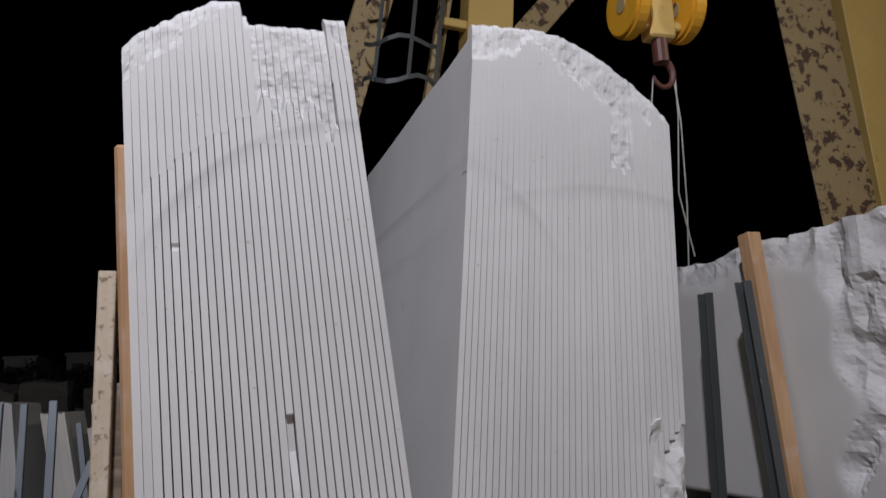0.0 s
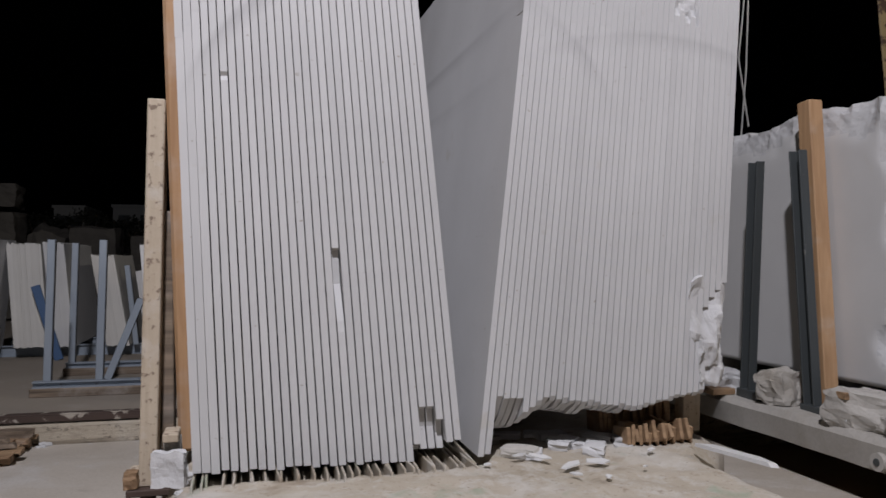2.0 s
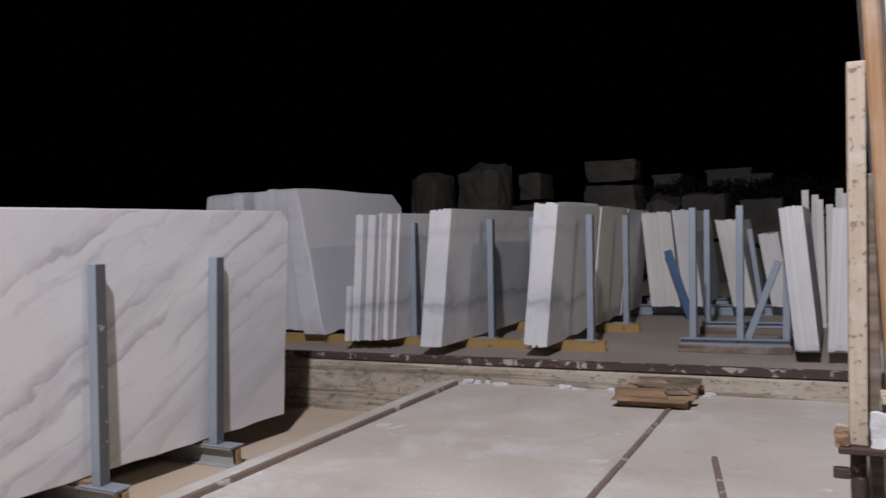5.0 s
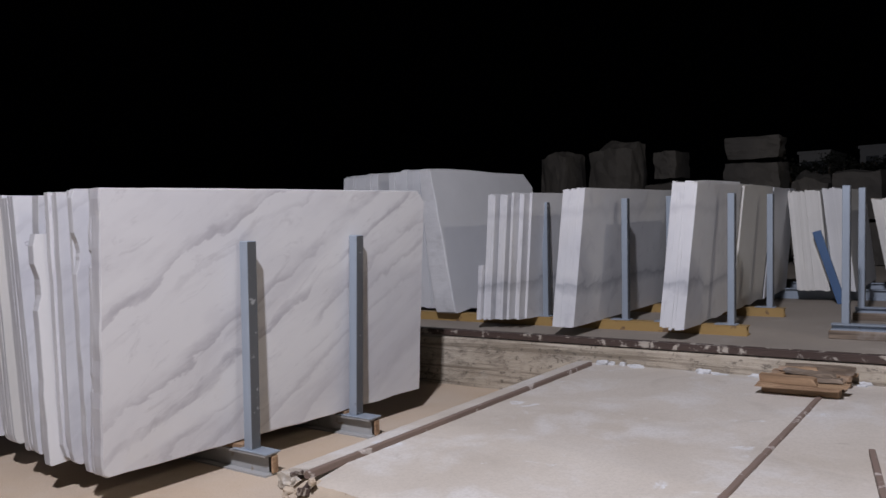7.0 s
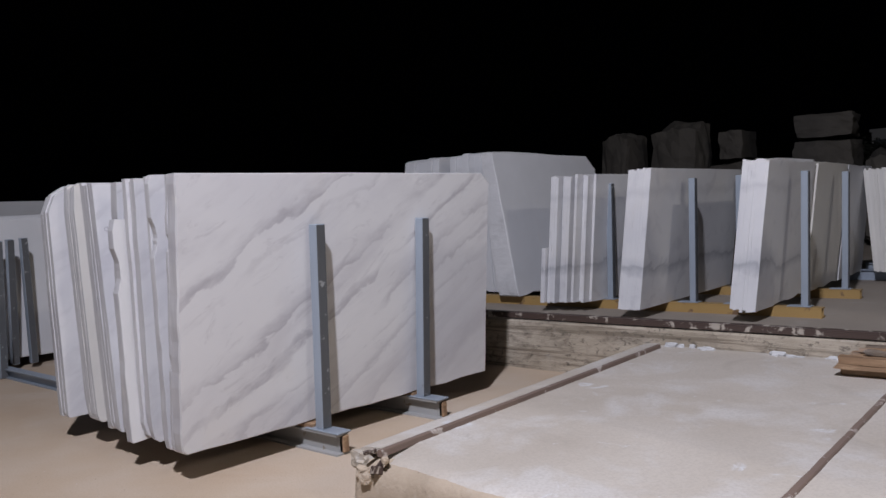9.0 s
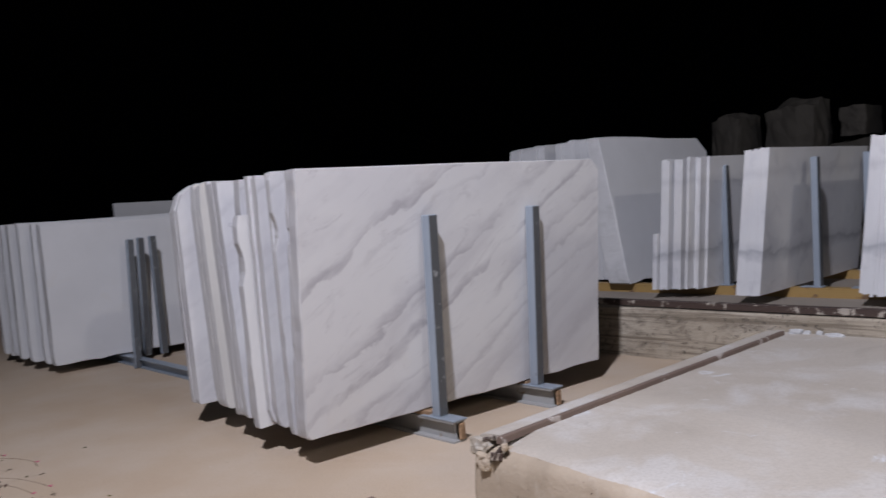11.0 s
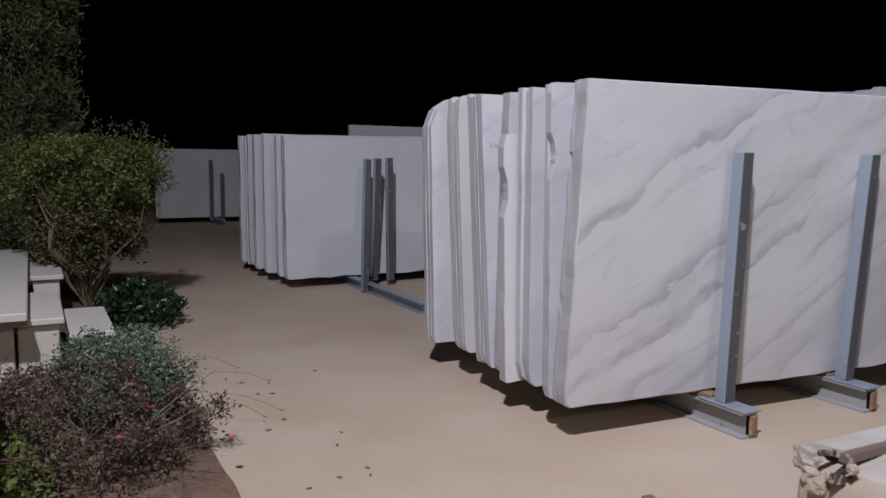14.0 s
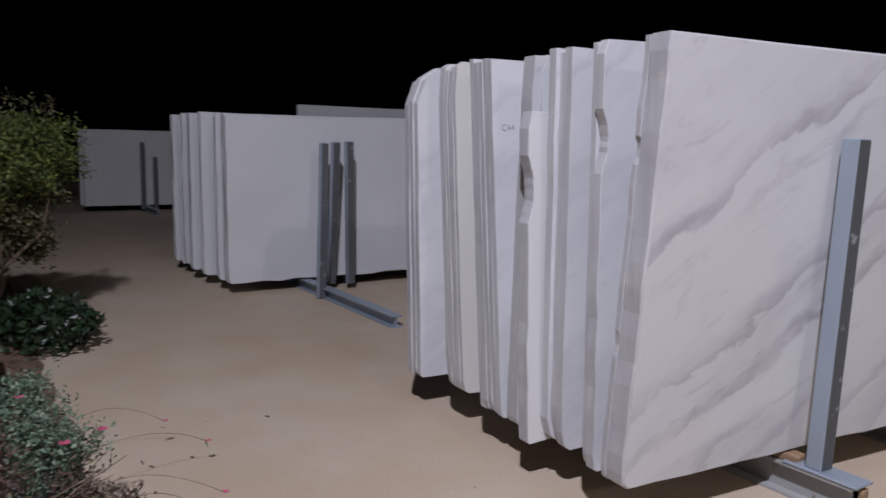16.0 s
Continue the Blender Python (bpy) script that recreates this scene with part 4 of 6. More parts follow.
for i, (x, y, w, l, a) in enumerate(((4.50, 0.34, 0.13, 0.055, 35), (4.62, 0.36, 0.10, 0.08, -20), (4.43, 0.48, 0.10, 0.045, -35), (4.46, 0.22, 0.06, 0.035, -60), (4.9, 0.48, 0.05, 0.03, 40), (4.36, 0.52, 0.06, 0.04, 10), (4.56, 0.16, 0.04, 0.03, 70), (4.2, 0.42, 0.035, 0.025, 20), (4.75, 0.25, 0.03, 0.02, 50))):
    r = random.Random(90 + i)
    pts = [(w * 0.5 * math.cos(b) * r.uniform(0.75, 1.15), l * 0.5 * math.sin(b) * r.uniform(0.75, 1.15)) for b in (0.1, 1.3, 2.6, 3.5, 5.0)]
    shard("marble_flake", pts, 0.005, (x, y, 0.799), a, (r.uniform(-6, 10), r.uniform(-5, 5)), MARBLE, "thin white marble flake on the deck", "flakes on the deck")
shard("marble_offcut", [(-0.03, 0.0), (0.055, -0.015), (0.045, -0.3), (-0.01, -0.45), (-0.04, -0.44)], 0.014, (5.12, 0.47, 0.80), 4, (-3, 7), MARBLE, "long white marble offcut lying on the deck edge")
for i in range(34):
    s = rng.uniform(0.014, 0.036)
    y = 0.85 - i * 0.045
    bm = rounded_rock((s * 1.4, s * 1.2, s * 0.7), 140 + i, 0.16, 2, 0.5)
    solo("stone_chip", bm, MARBLE_ROUGH if i % 3 else BASECONC, (3.075 + rng.uniform(-0.01, 0.05), y, 0.68 + (0.05 if i % 2 else 0) + (0.05 if i < 4 else 0)), "white broken stone piled on the deck edge", "stone", "stones on the deck edge", turn=rng.uniform(0, 180))
bm = rounded_rock((0.115, 0.05, 0.12), 170, 0.1, 6, 0.2)
solo("marble_lump", bm, MARBLE_ROUGH, (3.07, 0.62, 0.74), "white marble offcut standing beside the block foot", "stone", turn=-12)
bm = rounded_rock((0.06, 0.05, 0.07), 171, 0.1, 4, 0.6)
solo("marble_lump", bm, BASECONC, (3.075, 0.7, 0.835), "grey stone piece resting on the white offcut", "stone")
bm = B(3.045, 3.1, 0.62, 0.76, 0.9, 0.93, bevel=0.004)
solo("wood_block", bm, PLANK, (0, 0, 0), "small pale wood packer beside the prop", "wood")

# ---- the rough block on the next trolley ----
base = thing("block_trolley", (0, 0, 0), "long pale concrete base under a rough marble block", "trolley")
bm = bmesh.new()
n = 50
cols = []
for i in range(n + 1):
    y = -1.5 + 7.0 * i / n
    w = 0.02 * noise.noise(Vector((y * 2.5, 3, 0)))
    cols.append([bm.verts.new(p) for p in ((6.52 + w, y, 0.46), (6.5 + w * 0.5, y, 0.6), (6.53, y, 0.64 + w), (9.4, y, 0.64), (9.4, y, 0.46))])
for a, b in zip(cols, cols[1:]):
    for i in range(5):
        bm.faces.new((a[i], b[i], b[(i + 1) % 5], a[(i + 1) % 5]))
part("deck", bm, BASECONC, base)
for y in (-1.0, 2.0, 4.8):
    part("foot", B(7.6, 9.0, y - 0.15, y + 0.15, 0.0, 0.46, bevel=0.01), RUST, base)
bm = bmesh.new()
tube(bm, (6.475, 1.0, 0.52), (6.51, 1.0, 0.52), 0.048, seg=18)
part("lug", bm, BASECONC, base, "round cast lug with a dark hole")
bm = bmesh.new()
tube(bm, (6.47, 1.0, 0.52), (6.48, 1.0, 0.52), 0.02, seg=14)
part("lug_hole", bm, DARKSTEEL, base)


def rough_block():
    """A quarried block: sawn low on one face, split and hackly elsewhere."""
    bm = bmesh.new()
    ny, nz = 110, 56
    y0, y1, z0, z1 = 0.1, 4.0, 0.82, 2.52
    grid = []
    for j in range(nz + 1):
        row = []
        for i in range(ny + 1):
            y, z = y0 + (y1 - y0) * i / ny, z0 + (z1 - z0) * j / nz
            zz = z
            big = noise.noise(Vector((y * 1.6, z * 1.6, 4)))
            hack = abs(noise.noise(Vector((y * 4.2, z * 3.2, 1)))) * 0.09 + noise.noise(Vector((y * 11, z * 9, 2))) * 0.022 + noise.noise(Vector((y * 27, z * 27, 2))) * 0.007
            edge = max(0.0, (z - 2.26) / 0.26)
            split = min(1.0, max(0.0, (1.38 - y - 0.28 * noise.noise(Vector((z * 2.4, 1, 1)))) / 0.16)) * min(1.0, max(0.0, (z - 1.05 + 0.2 * noise.noise(Vector((y * 4, 8, 1)))) / 0.15))
            facet = min(1.0, max(0.0, 1 - abs(y - 1.1) / 0.22 * 0.9)) * min(1.0, max(0.0, (z - 2.14) / 0.05))
            broken = max(edge * 0.8, split) * (1 - 0.85 * facet)
            groove = 0.02 * max(0.0, 1 - abs(y - 0.62 + 0.25 * (z - 1.8)) / 0.035) + 0.014 * max(0.0, 1 - abs(y - 0.86 + 0.2 * (z - 1.8)) / 0.03)
            x = 6.9 + broken * (0.05 + 0.09 * big + hack * 1.2) + (1 - broken) * 0.004 * hack + groove * (broken > 0.5)
            if z > 2.46:
                zz += 0.05 * noise.noise(Vector((y * 2.2, 7, 0))) + 0.02 * noise.noise(Vector((y * 9, 7, 0))) - 0.05 * max(0, y - 1.8) / 2
            row.append(bm.verts.new((x, y, zz)))
        grid.append(row)
    for a, b in zip(grid, grid[1:]):
        for i in range(ny):
            f = bm.faces.new((a[i], a[i + 1], b[i + 1], b[i]))
            f.material_index = 1 if max(v.co.x for v in f.verts) < 6.915 else 0
            f.smooth = f.material_index == 1
    ring = grid[0] + [r[-1] for r in grid[1:]] + grid[-1][-2::-1] + [r[0] for r in grid[-2:0:-1]]
    back = [bm.verts.new((9.0, v.co.y, v.co.z)) for v in ring]
    k = len(ring)
    for i in range(k):
        bm.faces.new((ring[i], back[i], back[(i + 1) % k], ring[(i + 1) % k]))
    bm.faces.new(back)
    return bm


block = solo("rough_marble_block", rough_block(), MARBLE_ROUGH, (0, 0, 0), "large white quarried marble block with a broken face", "marble block", smooth=False)
block.data.materials.append(MARBLE)
for y in (0.6, 2.2, 3.5):
    solo("bearer_stone", B(7.1, 8.9, y - 0.12, y + 0.12, 0.64, 0.825, bevel=0.015), BASECONC, (0, 0, 0), "concrete bearer under the rough block", "bearer", "bearers")
for a, b in (((6.66, 2.28, 0.63), (6.66, 2.17, 2.21)), ((6.7, 1.7, 0.62), (6.7, 1.82, 2.24))):
    post = thing("steel_post", (0, 0, 0), "dark grey steel channel post leaning on the block", "post", "steel posts")
    bm = bmesh.new()
    bar(bm, a, b, 0.085, 0.012, (1, 0, 0), 0.002)
    part("web", bm, DARKSTEEL, post)
    for s in (-1, 1):
        bm = bmesh.new()
        o = Vector((-0.025, s * 0.042, 0))
        bar(bm, Vector(a) + o, Vector(b) + o, 0.012, 0.06, (1, 0, 0), 0.002)
        part("flange", bm, DARKSTEEL, post)
    part("foot", B(a[0] - 0.06, a[0] + 0.14, a[1] - 0.16, a[1] + 0.08, a[2] - 0.02, a[2] + 0.06, bevel=0.006), DARKSTEEL, post)
bm = bmesh.new()
bar(bm, (6.81, 1.745, 0.66), (6.83, 1.90, 2.57), 0.115, 0.1, (1, 0, 0), 0.006)
solo("timber_prop", bm, TIMBER, (0, 0, 0), "orange square timber leaning on the rough block", "timber")
for i, (y, s, h) in enumerate(((2.55, 0.26, 0.15), (1.95, 0.22, 0.21), (1.25, 0.38, 0.2), (0.85, 0.3, 0.16), (0.5, 0.3, 0.15), (2.78, 0.16, 0.12), (1.3, 0.16, 0.09), (0.7, 0.2, 0.2), (1.08, 0.12, 0.1), (1.42, 0.1, 0.06), (0.95, 0.09, 0.22))):
    bm = rounded_rock((0.2, s, h), 200 + i, 0.16, 9, 0.6)
    solo("rubble_stone", bm, BASECONC if i % 3 else MARBLE_ROUGH, (6.64, y, 0.62), "broken white stone lying on the base edge", "stone", "rubble on the base", turn=10 * i)
bm = B(6.43, 6.6, 2.36, 2.52, 0.64, 0.68, bevel=0.004)
solo("wood_block", bm, OLDWOOD, (0, 0, 0), "small brown wood block on the base", "wood")
bm = B(6.5, 6.62, 1.24, 1.4, 0.795, 0.835, bevel=0.004)
solo("wood_block", bm, OLDWOOD, (0, 0, 0), "small brown wood block on the rubble", "wood")

# ---- gantry crane behind ----
gantry = thing("gantry_crane", (0, 0, 0), "yellow gantry crane with flaking paint, seen against the night", "crane")


def leg(a, b, w, d, side, material, name="leg"):
    bm = bmesh.new()
    bar(bm, a, b, w, d, side, 0.01)
    return part(name, bm, material, gantry)


leg((12.28, 6.1, 0.32), (11.43, 6.1, 9.6), 1.0, 0.03, (0, 1, 0), CRANE_OLD, "leg_web")
leg((13.15, 6.3, 0.32), (12.65, 6.3, 9.6), 0.9, 0.5, (0, 1, 0), CRANE)
leg((6.9, 7.2, 4.0), (7.42, 7.2, 9.0), 0.66, 0.4, (0, 1, 0), CRANE, "column")
leg((6.9, 7.3, 5.6), (9.6, 7.5, 8.6), 0.4, 0.3, (0, 1, 0), CRANE_OLD, "brace")
leg((4.9, 7.6, 4.6), (5.95, 7.6, 8.0), 0.5, 0.3, (0, 1, 0), CRANE_OLD, "brace")
leg((6.2, 7.4, 4.9), (6.75, 7.3, 7.6), 0.16, 0.16, (0, 1, 0), CRANE_OLD, "ladder_rail")
leg((6.45, 7.1, 6.6), (6.95, 7.1, 6.55), 0.12, 0.12, (0, 0, 1), CRANE, "bracket")
leg((3.0, 8.0, 9.0), (13.5, 7.0, 9.3), 0.7, 0.6, (0, 1, 0), CRANE, "bridge_beam")
for z, k in ((5.62, 0), (6.15, 1), (6.8, 2), (7.5, 3)):
    bm = bmesh.new()
    rings = []
    for i in range(13):
        a = math.pi * (0.95 + 1.1 * i / 12)
        c, d = math.cos(a), math.sin(a) * 0.81
        z0 = z - 0.06 * math.sin(math.pi * i / 12) + 0.05 * math.sin(i * 1.1 + k * 2)
        rings.append([bm.verts.new((5.85 + 0.05 * k + r * c, 7.05 + r * d, z0 + dz)) for r, dz in ((0.496, -0.03), (0.504, -0.03), (0.504, 0.03), (0.496, 0.03))])
    for a, b in zip(rings, rings[1:]):
        for i in range(4):
            bm.faces.new((a[i], b[i], b[(i + 1) % 4], a[(i + 1) % 4]))
    bm.faces.new(rings[0])
    bm.faces.new(rings[-1][::-1])
    part("cage_hoop", bm, DARKSTEEL, gantry)
for i in range(3):
    a = math.pi * (1.2 + 0.3 * i)
    bm = bmesh.new()
    x, y = 5.85 + 0.5 * math.cos(a), 7.05 + 0.4 * math.sin(a)
    bar(bm, (x, y, 5.55), (x + 0.35, y, 8.0), 0.05, 0.008, (0, 1, 0), 0)
    part("cage_strap", bm, DARKSTEEL, gantry)

hook = thing("crane_hook_block", (7.2, 3.2, 4.6), "yellow crane hook block with a dark red hook and wire slings", "crane hook")
for x in (-0.27, 0.27):
    bm = bmesh.new()
    tube(bm, (x - 0.075, 0, 0.28), (x + 0.075, 0, 0.28), 0.29, seg=28)
    bmesh.ops.bevel(bm, geom=[e for e in bm.edges if e.calc_face_angle(0) > 1], offset=0.03, segments=2, affect="EDGES")
    part("sheave_cover", bm, YELLOW, hook)
    bm = bmesh.new()
    tube(bm, (x - 0.085, 0, 0.28), (x + 0.085, 0, 0.28), 0.07, seg=16)
    part("axle_cap", bm, CRANE_OLD, hook)
part("yoke", B(-0.13, 0.13, -0.09, 0.09, -0.02, 0.42, bevel=0.02), CRANE, hook)
part("crosshead", B(-0.2, 0.2, -0.07, 0.07, 0.06, 0.14, bevel=0.015), CRANE, hook)
bm = bmesh.new()
tube(bm, (0, 0, -0.23), (0, 0, 0.0), 0.07, seg=14)
part("swivel", bm, REDHOOK, hook)
bm = bmesh.new()
last = None
for i in range(15):
    a = math.radians(100 - i * 19)
    p = Vector((0.1 * math.cos(a), 0, -0.33 + 0.125 * math.sin(a)))
    if last:
        tube(bm, last, p, 0.038 - 0.0014 * i, 0.038 - 0.0014 * (i + 1), 10)
    last = p
part("hook", bm, REDHOOK, hook)


def wire(pts, r=0.007):
    bm = bmesh.new()
    for a, b in zip(pts, pts[1:]):
        tube(bm, a, b, r, seg=6)
    return bm


part("wire_sling", wire([(0.1, 0, -0.32), (0.13, 0, -0.75), (0.1, 0.0, -1.5), (0.05, 0.0, -2.03)]), WIRE, hook)
part("wire_sling", wire([(0.12, 0, -0.32), (0.11, 0, -0.7), (0.03, 0.0, -1.4), (0.12, 0.0, -1.95)]), WIRE, hook)
part("wire_sling", wire([(-0.1, 0, -0.36), (-0.14, 0, -0.6), (-0.15, 0, -1.3), (-0.11, 0.0, -2.0)]), WIRE, hook)
for x in (-0.2, 0.2):
    part("hoist_rope", wire([(x, 0, 0.5), (x, 0, 4.6)], 0.012), WIRE, hook)


# ---- slab racks ----
def rack_post(rack, a, b, w=0.075, deep=0.065):
    """A box-section upright with rounded corners and a dirty face towards +x."""
    bm = bmesh.new()
    bar(bm, a, b, w, deep, (1, 0, 0), 0.004)
    post = part("post", bm, STEEL, rack)
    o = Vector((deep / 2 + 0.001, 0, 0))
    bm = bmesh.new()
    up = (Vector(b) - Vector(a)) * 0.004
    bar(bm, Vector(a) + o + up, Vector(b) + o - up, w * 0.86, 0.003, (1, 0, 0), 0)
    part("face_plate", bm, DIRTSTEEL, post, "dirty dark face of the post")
    return post


def i_beam(bm, x0, x1, y, z0, z1, w=0.1):
    box(bm, x0, x1, y - w / 2, y + w / 2, z0, z0 + 0.012)
    box(bm, x0, x1, y - w / 2, y + w / 2, z1 - 0.012, z1)
    box(bm, x0, x1, y - 0.006, y + 0.006, z0 + 0.012, z1 - 0.012)
    return bm


LEAN = 0.1
GM = "slabs in the front rack"
rack = thing("slab_rack", (0, 0, 0), "grey-blue galvanised steel rack holding marble slabs on the yard floor", "slab rack", "slab racks")
for y in (0.675, 1.66):
    bm = i_beam(bmesh.new(), -3.4, -0.9, y, 0.0, 0.14, 0.11)
    part("base_beam", bm, DUSTSTEEL, rack, "dusty grey steel base beam")
    part("shoe", B(-1.2, -0.88, y - 0.06, y + 0.06, 0.142, 0.152, bevel=0.002), STEEL, rack)
    part("end_block", B(-0.925, -0.885, y - 0.006, y + 0.045, 0.014, 0.126, bevel=0.006), OLDWOOD, rack, "worn brown packing in the beam end")
    part("packer", B(-3.05, -1.15, y - 0.04, y + 0.04, 0.142, 0.172, bevel=0.004), OLDWOOD, rack, "dark wooden packer")
    rack_post(rack, (-1.075, y, 0.152), (-1.03 if y < 1 else -1.0, y, 1.48), 0.08, 0.07)
    rack_post(rack, (-3.3, y, 0.142), (-3.38, y, 1.48), 0.07, 0.1)

V1 = "pale marble slab with diagonal grey veins, leaning in a rack"
V2 = "white marble slab with faint veins, leaning in a rack"


def bitten(height, bites, seed):
    """A near edge from the top down, with broken bites: (low, high, depth)."""
    rng = random.Random(seed)
    pts = [(rng.uniform(-0.004, 0.004), z) for z in np.arange(height - 0.06, 0.05, -0.09).tolist() if not any(a - 0.02 < z < b + 0.02 for a, b, _ in bites)]
    for a, b, depth in bites:
        for k in range(13):
            f = k / 12
            pts.append((depth * math.sin(f * math.pi) * rng.uniform(0.88, 1.08), b + (a - b) * f))
    return sorted(pts, key=lambda p: -p[1])


slab((-1.262, -0.245, 0.172), 2.72, 1.64, 0.1, 0.085, VEINED, V1, GM, 11, far_corner=0.09, turn=-3.4, edge=SAWNEDGE, front=bitten(1.64, (), 1), chamfer=0.008, nick=0.05)
slab((-1.366, -0.235, 0.172), 2.62, 1.635, 0.026, 0.085, VEINED_SOFT, V2, GM, 10, turn=-3.4, edge=SAWNEDGE, front=bitten(1.635, ((1.2, 1.3, 0.016), (0.5, 0.6, 0.008)), 2), wobble=0.01, nick=0.04)
# an upright pair beside a thin gap
slab((-1.445, -0.215, 0.172), 2.6, 1.66, 0.05, -0.02, VEINED_SOFT, V2, GM, 12, turn=-3.2, edge=SAWNEDGE, front=bitten(1.66, ((1.16, 1.4, 0.028),), 3), wobble=0.01, corner=0.02, nick=0.03)
slab((-1.498, -0.20, 0.172), 2.6, 1.65, 0.03, -0.02, GREYMARBLE, V2, GM, 29, turn=-3.2, edge=SAWNEDGE, wobble=0.012, nick=0.04)
# three slabs and a short broken one before them
pack(-1.655, -0.19, 0.172, 3, 2.6, 1.645, -0.015, VEINED_SOFT, V2, GM, 13, wobble=0.012, turn=-3, edge=SAWNEDGE, thick=0.046, gap=0.0004, chamfer=0.001, jitter=0.012, nick=0.07)
slab((-1.80, -0.26, 0.172), 2.5, 1.41, 0.07, -0.045, MARBLE, "white marble slab with a short broken end, leaning in a rack", GM, 14, corner=0.02, turn=-3, edge=SAWNEDGE, front=bitten(1.39, ((0.94, 1.22, 0.03),), 5), wobble=0.012, nick=0.03)
# a thick slab and one that leans against it
slab((-1.885, -0.13, 0.172), 2.6, 1.64, 0.07, -0.04, GREYMARBLE, V2, GM, 15, turn=-3, edge=SAWNEDGE, front=bitten(1.64, ((0.98, 1.25, 0.035),), 6), wobble=0.012, corner=0.03)
slab((-2.0, -0.165, 0.172), 2.6, 1.645, 0.085, 0.03, VEINED_SOFT, V2, GM, 28, turn=-3, edge=SAWNEDGE, wobble=0.012, corner=0.02, nick=0.04)
pack(-2.115, -0.165, 0.172, 5, 2.6, 1.66, -0.1, VEINED_SOFT, V1, GM, 16, wobble=0.006, turn=-2.5, edge=SAWNEDGE, jitter=0.004, thick=0.036, gap=0.0004, chamfer=0.001, nick=0.04)
pack(-2.49, -0.13, 0.172, 6, 2.6, 1.665, -0.095, WARMMARBLE, V2, GM, 17, corner=0.05, wobble=0.006, turn=-2.5, edge=SAWNEDGE, jitter=0.003, thick=0.0265, gap=0.0006, chamfer=0.0012, nick=0.05)
pack(-2.855, -0.17, 0.172, 3, 2.6, 1.665, -0.055, VEINED_SOFT, V2, GM, 19, corner=0.15, wobble=0.008, turn=-2.5, edge=SAWNEDGE, thick=0.045, gap=0.0004, chamfer=0.001, jitter=0.006, nick=0.03)
text = bpy.data.curves.new("crayon_mark", "FONT")
text.body, text.size, text.extrude, text.offset = "C44", 0.043, 0.0004, -0.0006
text.materials.append(INK)
mark = new("crayon_mark", text)
mark.matrix_world = pose(-2.244, -0.115, 1.50, 84.3, 0, 87.5)
tagged(mark, "handwritten dark crayon mark on a marble slab", "writing")

# the second row and its empty rack
GB = "slabs in the second row"
for i, (x, y0, n, h) in enumerate(((-6.47, -0.14, 4, 1.58), (-6.72, -0.15, 3, 1.6), (-7.07, -0.2, 3, 1.62), (-7.44, -0.22, 4, 1.61), (-7.85, -0.2, 4, 1.62), (-8.18, -0.22, 4, 1.61))):
    pack(x, y0, 0.1, n, 3.0, h, -0.02, GREYMARBLE, "plain grey-white marble slab in the second row", GB, 30 + i, wobble=0.016, edge=SAWNEDGE, gap=0.0006, chamfer=0.001, jitter=0.008, nick=0.04)
bm = i_beam(bmesh.new(), -8.4, -4.6, 0.63, 0.0, 0.1, 0.1)
rack = thing("slab_rack", (0, 0, 0), "empty grey galvanised rack with leaning steel posts", "slab rack", "slab racks")
part("base_beam", bm, STEEL, rack)
part("base_beam", i_beam(bmesh.new(), -8.4, -4.6, 2.2, 0.0, 0.1, 0.1), STEEL, rack)
for a, b in (((-5.97, 0.57, 0.0), (-6.2, 0.70, 1.43)), ((-6.4, 0.86, 0.06), (-6.2, 0.82, 1.44)), ((-6.3, 1.02, 0.06), (-6.25, 0.98, 1.45))):
    rack_post(rack, a, b)

# the far slab rack, hardly lit
pack(-16.0, -0.12, 0.12, 4, 3.0, 1.5, -0.02, GREYMARBLE, "dim grey marble slab at the dark end of the yard", "far slabs", 50)
pack(-16.3, -0.16, 0.12, 3, 3.0, 1.5, -0.02, GREYMARBLE, "dim grey marble slab at the dark end of the yard", "far slabs", 51)
rack = thing("slab_rack", (0, 0, 0), "dim steel slab rack at the dark end of the yard", "slab rack", "slab racks")
for y, z in ((0.93, 1.39), (1.17, 1.1)):
    rack_post(rack, (-15.85, y, 0.06), (-15.85, y, z))
part("base_beam", i_beam(bmesh.new(), -17, -14.9, 1.0, 0.0, 0.12, 0.1), STEEL, rack)
pack(-11.0, 2.34, 0.42, 4, 2.8, 1.6, 0.0, GREYMARBLE, "grey marble slab standing behind the second row", "third row slabs", 55)

# ---- the upper yard: rows on yellow beams ----
GS = "slabs on the yellow beams"
S1 = "white marble slab with grey veins standing on yellow beams"
for y in (5.35, 6.9):
    rack = thing("slab_rack", (0, 0, 0), "yellow steel beam rack with grey-blue posts on the upper floor", "slab rack", "slab racks")
    bm = i_beam(bmesh.new(), -4.6, 0.78, y, 0.32, 0.42, 0.12)
    box(bm, -4.6, 0.778, y - 0.058, y - 0.05, 0.332, 0.408)
    part("base_beam", bm, YELLOWBEAM, rack)
    for x in (-1.45, -0.49, 0.0, 0.62):
        part("shoe", B(x - 0.16, x + 0.06, y - 0.055, y + 0.055, 0.421, 0.432, bevel=0.003), STEEL, rack)
        rack_post(rack, (x, y, 0.43), (x + 0.03, y, 1.73))
